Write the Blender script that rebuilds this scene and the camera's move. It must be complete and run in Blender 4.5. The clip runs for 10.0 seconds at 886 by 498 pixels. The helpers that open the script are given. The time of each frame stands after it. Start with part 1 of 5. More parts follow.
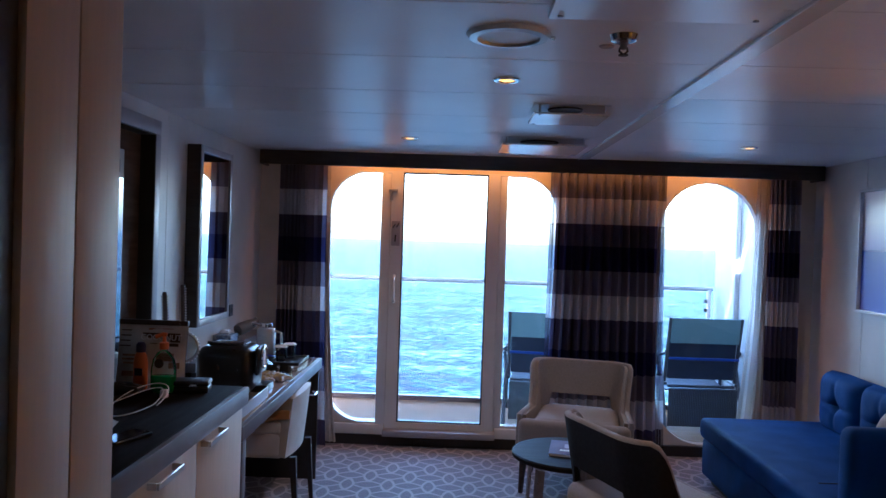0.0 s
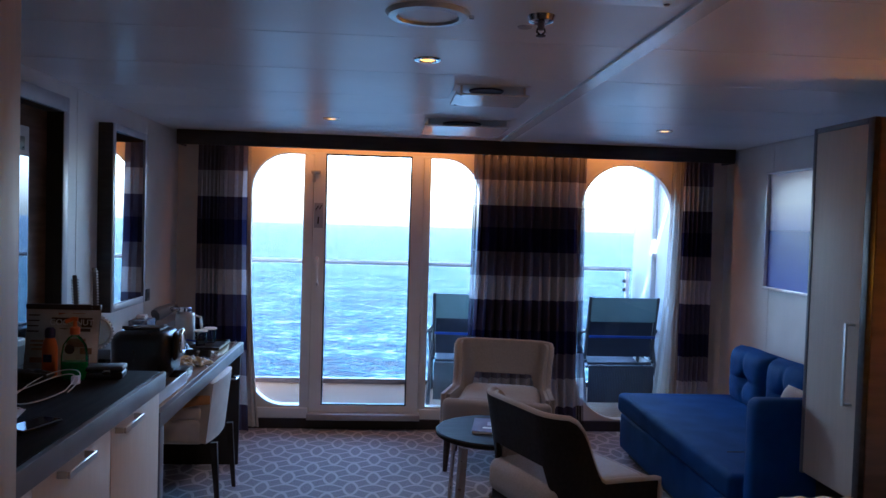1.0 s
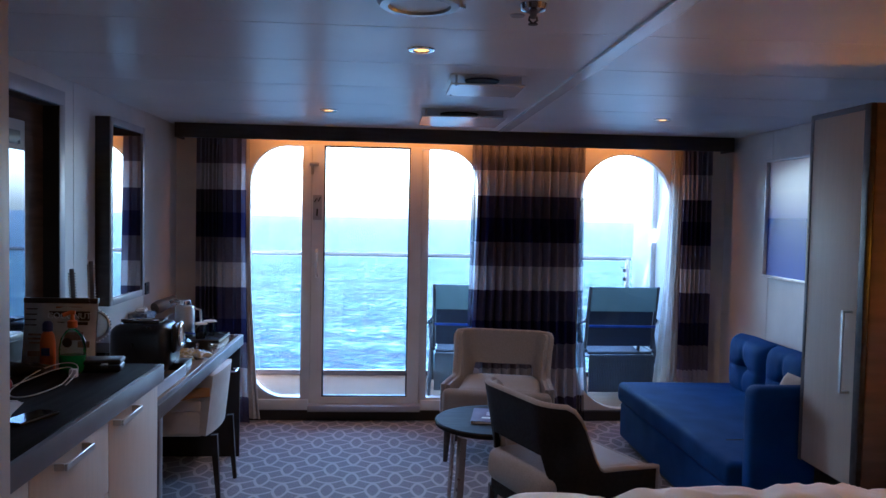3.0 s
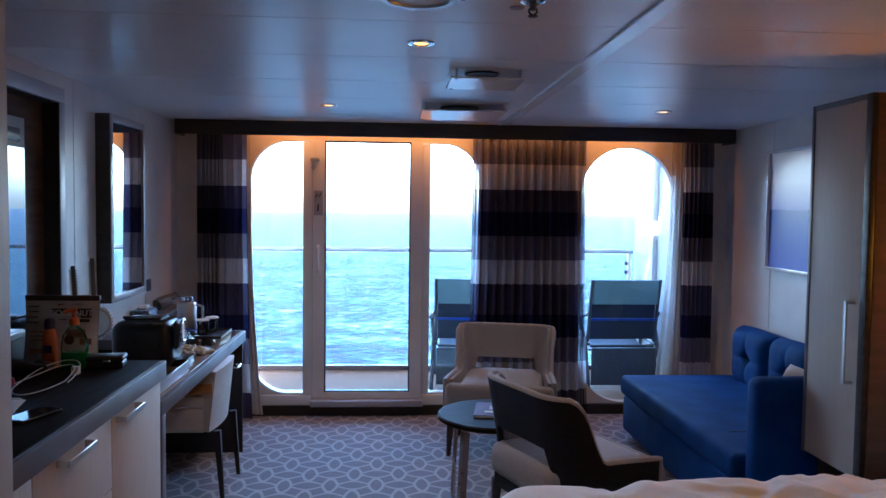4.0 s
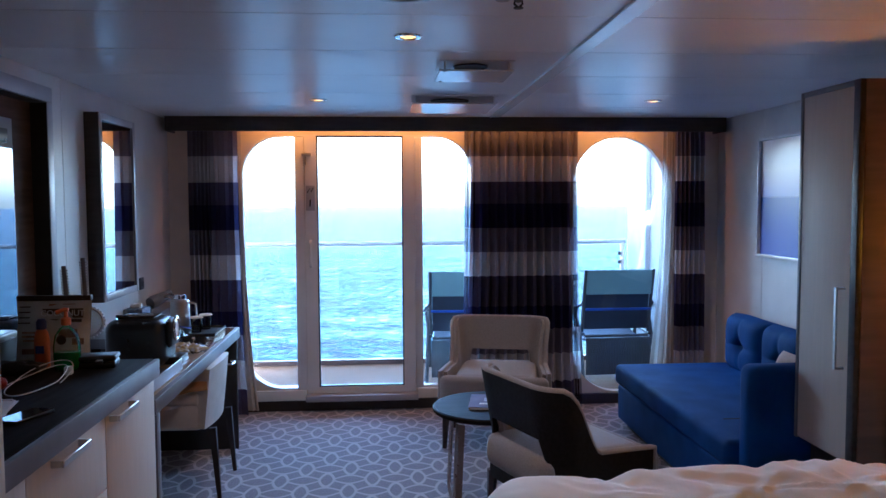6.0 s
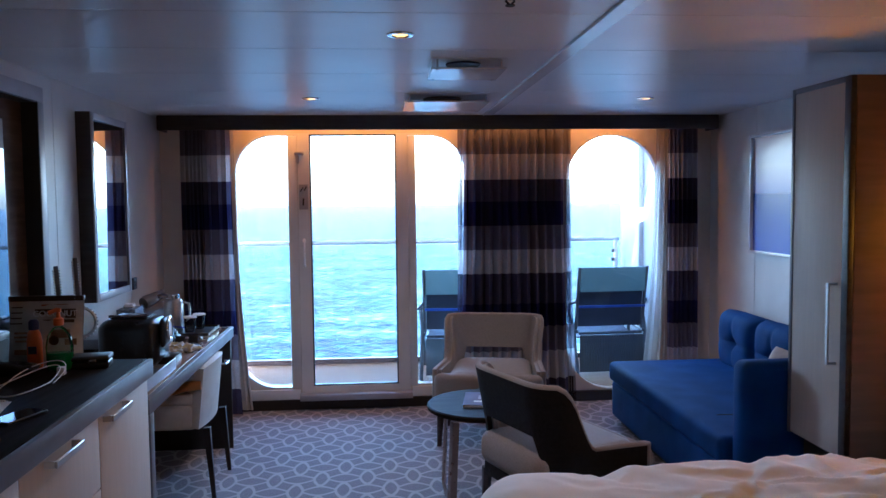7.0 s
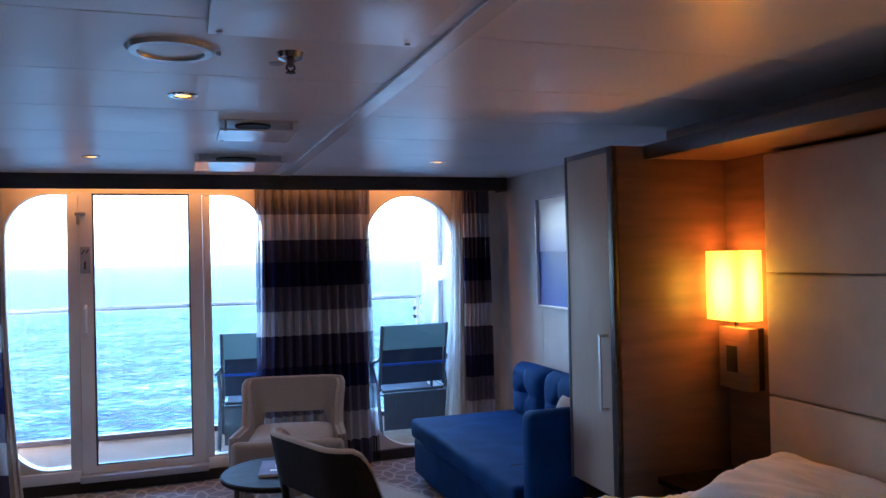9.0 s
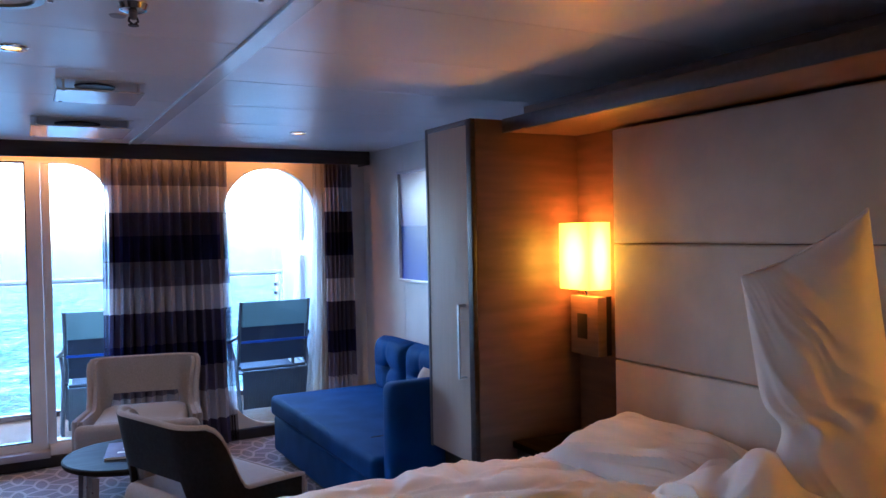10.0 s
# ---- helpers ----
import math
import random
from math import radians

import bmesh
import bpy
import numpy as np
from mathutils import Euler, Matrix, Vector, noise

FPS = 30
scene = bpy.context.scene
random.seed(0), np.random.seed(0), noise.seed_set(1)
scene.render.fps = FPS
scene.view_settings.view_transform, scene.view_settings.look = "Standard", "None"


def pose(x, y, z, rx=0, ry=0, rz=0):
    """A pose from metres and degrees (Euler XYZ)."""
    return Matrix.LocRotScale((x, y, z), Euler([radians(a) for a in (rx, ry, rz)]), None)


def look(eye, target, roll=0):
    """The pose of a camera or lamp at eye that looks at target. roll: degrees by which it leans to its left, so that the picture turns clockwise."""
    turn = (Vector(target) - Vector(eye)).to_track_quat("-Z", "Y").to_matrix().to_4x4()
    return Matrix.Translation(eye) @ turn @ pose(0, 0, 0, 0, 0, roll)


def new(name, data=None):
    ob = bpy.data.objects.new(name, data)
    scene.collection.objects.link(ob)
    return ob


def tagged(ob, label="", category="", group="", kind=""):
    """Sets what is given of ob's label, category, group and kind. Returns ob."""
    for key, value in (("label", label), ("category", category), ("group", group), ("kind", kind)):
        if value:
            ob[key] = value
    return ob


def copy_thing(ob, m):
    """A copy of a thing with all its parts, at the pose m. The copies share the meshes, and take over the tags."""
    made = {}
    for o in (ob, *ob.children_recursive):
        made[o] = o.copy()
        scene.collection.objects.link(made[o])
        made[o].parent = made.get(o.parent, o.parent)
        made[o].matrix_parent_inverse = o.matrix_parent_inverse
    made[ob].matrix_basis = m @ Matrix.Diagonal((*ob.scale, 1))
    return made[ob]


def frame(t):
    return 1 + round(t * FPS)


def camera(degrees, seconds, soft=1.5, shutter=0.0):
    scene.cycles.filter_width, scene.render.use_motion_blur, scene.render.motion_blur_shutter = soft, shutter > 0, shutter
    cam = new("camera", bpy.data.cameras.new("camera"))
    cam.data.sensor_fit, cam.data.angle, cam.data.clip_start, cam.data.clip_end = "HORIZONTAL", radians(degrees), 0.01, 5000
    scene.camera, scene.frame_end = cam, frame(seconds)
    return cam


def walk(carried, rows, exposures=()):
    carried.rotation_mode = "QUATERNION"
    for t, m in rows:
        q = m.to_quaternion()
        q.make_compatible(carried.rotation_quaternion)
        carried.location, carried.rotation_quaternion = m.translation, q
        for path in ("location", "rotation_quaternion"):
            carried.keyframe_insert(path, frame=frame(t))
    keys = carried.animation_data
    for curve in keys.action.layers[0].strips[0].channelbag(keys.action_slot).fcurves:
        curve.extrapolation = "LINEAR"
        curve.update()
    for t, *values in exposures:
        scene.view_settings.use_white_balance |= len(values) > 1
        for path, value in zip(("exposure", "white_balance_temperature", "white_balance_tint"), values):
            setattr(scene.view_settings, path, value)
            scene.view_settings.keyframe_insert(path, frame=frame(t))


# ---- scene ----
cam = camera(59.2, 10.0)
PATH = [
    (0, (-0.154, 0.959, 1.546), (-0.198, 2.958, 1.515), 1.9),
    (0.2, (-0.150, 0.962, 1.545), (-0.127, 2.962, 1.503), 1.9),
    (0.5, (-0.144, 0.966, 1.539), (-0.059, 2.964, 1.488), 1.8),
    (1, (-0.137, 0.955, 1.533), (0.009, 2.949, 1.466), 1.7),
    (1.5, (-0.127, 0.957, 1.536), (0.016, 2.951, 1.457), 1.6),
    (2, (-0.122, 0.952, 1.533), (0.015, 2.945, 1.451), 1.4),
    (2.5, (-0.115, 0.951, 1.531), (0.024, 2.944, 1.447), 1.3),
    (4, (-0.111, 0.959, 1.526), (0.025, 2.951, 1.424), 0.7),
    (4.5, (-0.109, 0.959, 1.526), (0.028, 2.952, 1.419), 0.3),
    (5, (-0.101, 0.957, 1.526), (0.045, 2.949, 1.418), -0.0),
    (5.5, (-0.098, 0.956, 1.529), (0.046, 2.947, 1.414), -0.2),
    (7, (-0.094, 0.954, 1.527), (0.07, 2.943, 1.402), -0.6),
    (7.5, (-0.096, 0.958, 1.532), (0.074, 2.947, 1.405), -0.7),
    (8, (-0.09, 0.958, 1.531), (0.087, 2.946, 1.403), -0.8),
    (8.5, (-0.078, 0.946, 1.543), (0.131, 2.934, 1.475), -0.8),
    (8.7, (-0.066, 0.942, 1.550), (0.290, 2.910, 1.527), -1.0),
    (9, (-0.022, 0.927, 1.544), (0.616, 2.822, 1.558), -1.3),
    (9.2, (0.000, 0.920, 1.538), (0.775, 2.764, 1.569), -1.4),
    (9.5, (0.017, 0.921, 1.528), (0.964, 2.682, 1.54), -1.6),
    (9.7, (0.02, 0.921, 1.526), (1.002, 2.663, 1.503), -1.5),
    (10, (0.004, 0.933, 1.507), (0.956, 2.691, 1.461), -1.1),
]
walk(cam, [(t, look(eye, aim, roll)) for t, eye, aim, roll in PATH], [(0.0, 4.4, 4900, 13), (0.6, 4.12, 4900, 13), (2.5, 4.28, 4950, 13), (5.5, 4.6, 4870, 11.8), (8.2, 4.62, 4870, 11.8), (8.7, 4.6, 4870, 11.8), (9.05, 4.54, 4870, 11.8), (9.5, 4.84, 4870, 11.8), (9.75, 4.88, 4870, 12), (10.0, 5.0, 4700, 12.8)])

# ---- world, sun, lamps ----
SUN_ELEV, SUN_ROT = 52.0, 200.0
world = bpy.data.worlds.new("sky")
scene.world = world
world.use_nodes = True
wn = world.node_tree
sky = wn.nodes.new("ShaderNodeTexSky")
sky.sky_type = "NISHITA"
sky.sun_disc = False
sky.sun_elevation, sky.sun_rotation = radians(SUN_ELEV), radians(SUN_ROT)
sky.dust_density = 3.0
sky.air_density = 1.2
wn.links.new(sky.outputs[0], wn.nodes["Background"].inputs[0])
wn.nodes["Background"].inputs[1].default_value = 0.15
sun = new("sun", bpy.data.lights.new("sun", "SUN"))
sun.data.energy, sun.data.angle, sun.data.color = 2.0, radians(0.6), (1, 0.95, 0.88)
sun.matrix_world = look((-6, -16, 24), (0, 0, 0))


def lamp_area(name, m, sx, sy, watts, colour):
    la = bpy.data.lights.new(name, "AREA")
    la.shape, la.size, la.size_y, la.energy, la.color = "RECTANGLE", sx, sy, watts, colour
    ob = new(name, la)
    ob.matrix_world = m
    return ob


# strip light behind the curtain valance
lamp_area("valance_strip", pose(0.4, 6.53, 2.115, 20), 2.9, 0.03, 0.33, (1.0, 0.34, 0.06))

# ---- mesh helpers ----


def root_of(ob):
    while ob.parent:
        ob = ob.parent
    return ob


def finish(bm, name, material, smooth=True):
    bmesh.ops.recalc_face_normals(bm, faces=bm.faces)
    me = bpy.data.meshes.new(name)
    bm.to_mesh(me)
    bm.free()
    if smooth:
        me.polygons.foreach_set("use_smooth", [True] * len(me.polygons))
        me.set_sharp_from_angle(angle=radians(38))
    for m in (material if isinstance(material, (list, tuple)) else [material]):
        me.materials.append(m)
    return me


def thing(name, p, label, category, group="", kind=""):
    ob = new(name)
    ob.empty_display_size = 0.05
    ob.location = p
    return tagged(ob, label, category, group, kind)


def part(name, bm, material, parent, label="", smooth=True):
    bm.transform(Matrix.Translation(-root_of(parent).location))
    ob = new(name, finish(bm, name, material, smooth))
    ob.parent = parent
    return tagged(ob, label)


def solid(name, bm, material, label, category, kind="structure", smooth=True):
    return tagged(new(name, finish(bm, name, material, smooth)), label, category, "", kind)


def box(x0, x1, y0, y1, z0, z1, bevel=0.0, seg=2, bm=None, m=None):
    own = bmesh.new()
    bmesh.ops.create_cube(own, size=1)
    own.transform(Matrix.Translation(((x0 + x1) / 2, (y0 + y1) / 2, (z0 + z1) / 2)) @ Matrix.Diagonal((abs(x1 - x0), abs(y1 - y0), abs(z1 - z0), 1)))
    if bevel:
        bmesh.ops.bevel(own, geom=own.edges[:], offset=bevel, segments=seg, affect="EDGES", profile=0.5)
    if m is not None:
        own.transform(m)
    return add(bm, own)


def add(bm, own):
    if bm is None:
        return own
    tmp = bpy.data.meshes.new("tmp")
    own.to_mesh(tmp)
    own.free()
    bm.from_mesh(tmp)
    bpy.data.meshes.remove(tmp)
    return bm


def lathe(profile, n=28, m=None, bm=None):
    """A turned form from (radius, height) pairs."""
    own = bmesh.new()
    rings = []
    for r, z in profile:
        if r < 1e-6:
            rings.append([own.verts.new((0, 0, z))])
        else:
            rings.append([own.verts.new((r * math.cos(a), r * math.sin(a), z)) for a in [2 * math.pi * i / n for i in range(n)]])
    for a, b in zip(rings, rings[1:]):
        for i in range(n):
            j = (i + 1) % n
            if len(a) == 1 and len(b) == 1:
                continue
            if len(a) == 1:
                own.faces.new((a[0], b[i], b[j]))
            elif len(b) == 1:
                own.faces.new((a[i], a[j], b[0]))
            else:
                own.faces.new((a[i], a[j], b[j], b[i]))
    if m is not None:
        own.transform(m)
    return add(bm, own)


def tube(points, r, n=8, closed=False, bm=None, flat=1.0):
    """A round bar swept along points."""
    own = bmesh.new()
    pts = [Vector(p) for p in points]
    rings, up = [], None
    count = len(pts)
    for i, p in enumerate(pts):
        a = pts[(i - 1) % count] if closed or i else p
        b = pts[(i + 1) % count] if closed or i < count - 1 else p
        d = (b - a).normalized()
        if up is None:
            up = d.orthogonal().normalized()
        up = (up - d * up.dot(d)).normalized()
        side = d.cross(up)
        rr = r[i] if isinstance(r, (list, tuple)) else r
        rings.append([own.verts.new(p + rr * (math.cos(q) * up + flat * math.sin(q) * side)) for q in [2 * math.pi * k / n for k in range(n)]])
    for a, b in zip(rings, rings[1:] + ([rings[0]] if closed else [])):
        for k in range(n):
            own.faces.new((a[k], a[(k + 1) % n], b[(k + 1) % n], b[k]))
    if not closed:
        own.faces.new(rings[0])
        own.faces.new(rings[-1])
    return add(bm, own)


def arc(cx, cz, r, a0, a1, n=10):
    return [(cx + r * math.cos(radians(a0 + (a1 - a0) * i / n)), cz + r * math.sin(radians(a0 + (a1 - a0) * i / n))) for i in range(n + 1)]


def round_rect(x0, x1, z0, z1, r, n=10):
    return arc(x1 - r, z1 - r, r, 0, 90, n) + arc(x0 + r, z1 - r, r, 90, 180, n) + arc(x0 + r, z0 + r, r, 180, 270, n) + arc(x1 - r, z0 + r, r, 270, 360, n)


def slab(outer, holes, y0, y1, bm=None):
    """A plate in x and z with holes, between y0 and y1."""
    own = bmesh.new()
    for loop in [outer, *holes]:
        vs = [own.verts.new((x, y0, z)) for x, z in loop]
        for i, v in enumerate(vs):
            if (v.co - vs[i - 1].co).length > 1e-5:
                own.edges.new((vs[i - 1], v))
    bmesh.ops.remove_doubles(own, verts=own.verts, dist=1e-5)
    bmesh.ops.triangle_fill(own, edges=own.edges[:], use_beauty=True)
    out = bmesh.ops.extrude_face_region(own, geom=own.faces[:])
    bmesh.ops.translate(own, verts=[g for g in out["geom"] if isinstance(g, bmesh.types.BMVert)], vec=(0, y1 - y0, 0))
    return add(bm, own)


def grid(nu, nv, fn, thick=0.0, bm=None):
    """A sheet fn(u, v) with u and v from 0 to 1."""
    own = bmesh.new()
    vs = [[own.verts.new(fn(i / nu, j / nv)) for j in range(nv + 1)] for i in range(nu + 1)]
    for i in range(nu):
        for j in range(nv):
            own.faces.new((vs[i][j], vs[i + 1][j], vs[i + 1][j + 1], vs[i][j + 1]))
    if thick:
        bmesh.ops.recalc_face_normals(own, faces=own.faces)
        bmesh.ops.solidify(own, geom=own.faces[:], thickness=thick)
    return add(bm, own)


def cushion(sx, sy, sz, puff=0.35, n=14, wrinkle=0.0, seed=0.0, m=None, bm=None, power=0.5, crease=0.0):
    """A stuffed rectangle: full in the middle, thin at its seams."""
    own = bmesh.new()
    for sign in (1, -1):
        vs = []
        for i in range(n + 1):
            row = []
            for j in range(n + 1):
                u, v = 2 * i / n - 1, 2 * j / n - 1
                edge = max(0.0, (1 - u ** 4) * (1 - v ** 4)) ** power
                w = wrinkle * noise.noise(Vector((u * 2.2 + seed, v * 2.2, sign))) * (0.3 + edge)
                if crease:
                    q = Vector((u * 3.4 + seed + 0.9 * v, v * 1.1 + 0.4 * u, sign))
                    w += crease * (0.25 + edge) * (1 - 2.2 * math.sqrt(noise.noise(q + 0.7 * noise.noise_vector(q * 0.7)) ** 2 + 0.006)) * sign
                pull = 1 - 0.10 * crease / 0.02 * (1 - v * v) * abs(u) ** 3
                fall = 1 - 0.06 * crease / 0.02 * (1 - u * u) * abs(v) ** 3
                row.append(own.verts.new((u * sx / 2 * pull, v * sy / 2 * fall, sign * sz / 2 * (puff + (1 - puff) * edge) * (edge > 0) + w * (edge > 0))))
            vs.append(row)
        for i in range(n):
            for j in range(n):
                own.faces.new((vs[i][j], vs[i + 1][j], vs[i + 1][j + 1], vs[i][j + 1]))
    bmesh.ops.remove_doubles(own, verts=own.verts, dist=0.002)
    if m is not None:
        own.transform(m)
    return add(bm, own)


def text(name, words, size, m, material, parent, depth=0.0006):
    cu = bpy.data.curves.new(name, "FONT")
    cu.body, cu.size, cu.extrude, cu.align_x, cu.align_y = words, size, depth, "CENTER", "CENTER"
    tmp = bpy.data.objects.new("tmp", cu)
    me = bpy.data.meshes.new_from_object(tmp)
    bpy.data.objects.remove(tmp)
    me.transform(Matrix.Translation(-root_of(parent).location) @ m)
    me.materials.append(material)
    ob = new(name, me)
    ob.parent = parent
    return ob


# ---- materials ----


def M(name, col, rough=0.5, metal=0.0, col2=None, scale=8.0, stretch=(1, 1, 1), bump=0.0, bscale=300.0, detail=4.0, spec=0.5, sheen=0.0, coat=0.0, fine=0.0, rvar=0.08):
    mat = bpy.data.materials.new(name)
    mat.use_nodes = True
    nt = mat.node_tree
    b = nt.nodes["Principled BSDF"]
    b.inputs["Roughness"].default_value, b.inputs["Metallic"].default_value = rough, metal
    b.inputs["Specular IOR Level"].default_value = spec
    b.inputs["Sheen Weight"].default_value = sheen
    b.inputs["Coat Weight"].default_value = coat
    tc = nt.nodes.new("ShaderNodeTexCoord")
    mp = nt.nodes.new("ShaderNodeMapping")
    mp.inputs["Scale"].default_value = stretch
    nt.links.new(tc.outputs["Object"], mp.inputs[0])
    no = nt.nodes.new("ShaderNodeTexNoise")
    no.inputs["Scale"].default_value, no.inputs["Detail"].default_value = scale, detail
    nt.links.new(mp.outputs[0], no.inputs["Vector"])
    mix = nt.nodes.new("ShaderNodeMix")
    mix.data_type = "RGBA"
    c2 = col2 or tuple(c * 0.86 for c in col)
    mix.inputs[6].default_value, mix.inputs[7].default_value = (*col, 1), (*c2, 1)
    ra = nt.nodes.new("ShaderNodeMapRange")
    ra.inputs[1].default_value, ra.inputs[2].default_value = 0.32, 0.68
    nt.links.new(no.outputs[0], ra.inputs[0])
    nt.links.new(ra.outputs[0], mix.inputs[0])
    nt.links.new(mix.outputs[2], b.inputs["Base Color"])
    rr = nt.nodes.new("ShaderNodeMapRange")
    rr.inputs[3].default_value, rr.inputs[4].default_value = max(0.02, rough - rvar), min(1, rough + rvar)
    nt.links.new(no.outputs[0], rr.inputs[0])
    nt.links.new(rr.outputs[0], b.inputs["Roughness"])
    if bump:
        n2 = nt.nodes.new("ShaderNodeTexNoise")
        n2.inputs["Scale"].default_value, n2.inputs["Detail"].default_value = bscale, 3
        nt.links.new(mp.outputs[0], n2.inputs["Vector"])
        bu = nt.nodes.new("ShaderNodeBump")
        bu.inputs["Strength"].default_value, bu.inputs["Distance"].default_value = bump, 0.004
        nt.links.new(n2.outputs[0], bu.inputs["Height"])
        nt.links.new(bu.outputs[0], b.inputs["Normal"])
    return mat


def glow(name, col, strength, base=(0.8, 0.7, 0.5)):
    mat = M(name, base, 0.7)
    b = mat.node_tree.nodes["Principled BSDF"]
    b.inputs["Emission Color"].default_value = (*col, 1)
    b.inputs["Emission Strength"].default_value = strength
    return mat


def clear(name, col=(1, 1, 1), rough=0.0, ior=1.45):
    mat = bpy.data.materials.new(name)
    mat.use_nodes = True
    b = mat.node_tree.nodes["Principled BSDF"]
    b.inputs["Base Color"].default_value = (*col, 1)
    b.inputs["Transmission Weight"].default_value = 1
    b.inputs["Roughness"].default_value = rough
    b.inputs["IOR"].default_value = ior
    return mat


def pane_glass(name, tint, reflect=0.06):
    """Thin window glass: straight through, with a little gloss."""
    mat = bpy.data.materials.new(name)
    mat.use_nodes = True
    nt = mat.node_tree
    nt.nodes.remove(nt.nodes["Principled BSDF"])
    tr = nt.nodes.new("ShaderNodeBsdfTransparent")
    tr.inputs[0].default_value = (*tint, 1)
    gl = nt.nodes.new("ShaderNodeBsdfGlossy")
    gl.inputs["Roughness"].default_value = 0.02
    fr = nt.nodes.new("ShaderNodeFresnel")
    fr.inputs[0].default_value = 1.35
    mx = nt.nodes.new("ShaderNodeMixShader")
    nt.links.new(fr.outputs[0], mx.inputs[0])
    nt.links.new(tr.outputs[0], mx.inputs[1])
    nt.links.new(gl.outputs[0], mx.inputs[2])
    nt.links.new(mx.outputs[0], nt.nodes["Material Output"].inputs[0])
    return mat


WALL = M("wall_panel", (0.74, 0.73, 0.70), 0.42, scale=3, bump=0.05, bscale=160)
CEIL = M("ceiling_lacquer", (0.80, 0.785, 0.79), 0.32, scale=2.0, spec=0.34, col2=(0.745, 0.73, 0.74), bump=0.02, bscale=40)
WHITE = M("white_lacquer", (0.78, 0.77, 0.75), 0.35, scale=5)
CREAM = M("cream_lacquer", (0.74, 0.66, 0.54), 0.4, scale=5)
DARKW = M("dark_wood", (0.045, 0.034, 0.032), 0.4, scale=6, stretch=(1, 8, 8), col2=(0.025, 0.018, 0.018), bump=0.08)
BLACKT = M("dark_worktop", (0.015, 0.0105, 0.0095), 0.6, spec=0.05, scale=5, stretch=(8, 1, 8), col2=(0.008, 0.006, 0.0055), bump=0.06)
EDGED = M("dark_grey_edging", (0.17, 0.165, 0.18), 0.38, scale=6, metal=0.2)
EDGE = M("grey_edging", (0.40, 0.39, 0.41), 0.35, scale=6, metal=0.2)
ASH = M("pale_ash_veneer", (0.55, 0.465, 0.39), 0.45, spec=0.3, scale=5, stretch=(14, 14, 0.9), col2=(0.52, 0.438, 0.366), bump=0.06, bscale=120)
WALNUT = M("walnut_veneer", (0.205, 0.108, 0.066), 0.42, scale=3.0, stretch=(1.0, 1.0, 9), col2=(0.135, 0.078, 0.05), bump=0.05, bscale=90)
VENTM = M("white_vent_enamel", (0.8, 0.8, 0.8), 0.16, spec=0.7, scale=6)
STEEL = M("brushed_steel", (0.62, 0.61, 0.6), 0.38, 1.0, scale=30, stretch=(1, 1, 12))
CHROME = M("chrome", (0.75, 0.75, 0.76), 0.1, 1.0, scale=10)
BLACK = M("black_plastic", (0.012, 0.012, 0.013), 0.3, scale=20)
BLACKS = M("black_satin", (0.02, 0.018, 0.018), 0.45, scale=12, bump=0.05)
SCREEN = M("screen_glass", (0.16, 0.19, 0.24), 0.03, 0.9, spec=0.9, scale=2, rvar=0.01)
MIRROR = M("mirror_glass", (0.86, 0.88, 0.88), 0.015, 1.0, scale=1, rvar=0.01)
BLUE = M("blue_leatherette", (0.008, 0.053, 0.205), 0.72, spec=0.13, scale=5, col2=(0.005, 0.037, 0.15), bump=0.3, bscale=420)
GREYF = M("grey_woven_fabric", (0.33, 0.295, 0.275), 0.9, scale=190, col2=(0.245, 0.215, 0.20), bump=0.35, bscale=520, sheen=0.3)
BACKF = M("taupe_back_cloth", (0.014, 0.011, 0.011), 0.6, spec=0.18, scale=60, col2=(0.009, 0.007, 0.007), bump=0.2, bscale=400)
IVORY = M("ivory_leatherette", (0.66, 0.60, 0.52), 0.45, scale=10, bump=0.12, bscale=350)
SHEET = M("white_bed_linen", (0.80, 0.77, 0.74), 0.85, scale=4, bump=0.5, bscale=14, sheen=0.15)
HEADB = M("cream_headboard_leatherette", (0.60, 0.53, 0.44), 0.5, scale=6, bump=0.12, bscale=300)
DECK = M("balcony_deck", (0.20, 0.125, 0.08), 0.8, scale=6, spec=0.1, col2=(0.16, 0.098, 0.062), stretch=(1, 6, 1), bump=0.1)
SHIPW = M("white_ship_paint", (0.52, 0.55, 0.58), 0.4, scale=3)
ALU = M("white_aluminium", (0.76, 0.74, 0.71), 0.35, scale=4)
SLING = M("navy_sling_mesh", (0.012, 0.017, 0.036), 0.7, scale=200, col2=(0.02, 0.027, 0.05), bump=0.3, bscale=500)
CHAIRF = M("grey_powder_frame", (0.045, 0.05, 0.065), 0.45, scale=15)
RAILM = M("grey_rail_paint", (0.42, 0.45, 0.46), 0.6, scale=6, spec=0.15)
GLASS = pane_glass("window_glass", (0.97, 0.985, 0.99))
BGLASS = pane_glass("balustrade_glass", (0.93, 0.98, 0.98))
TUMBLER = pane_glass("clear_glass", (0.93, 0.95, 0.95))
BULB = glow("amber_lamp_glow", (1.0, 0.42, 0.06), 0.2)


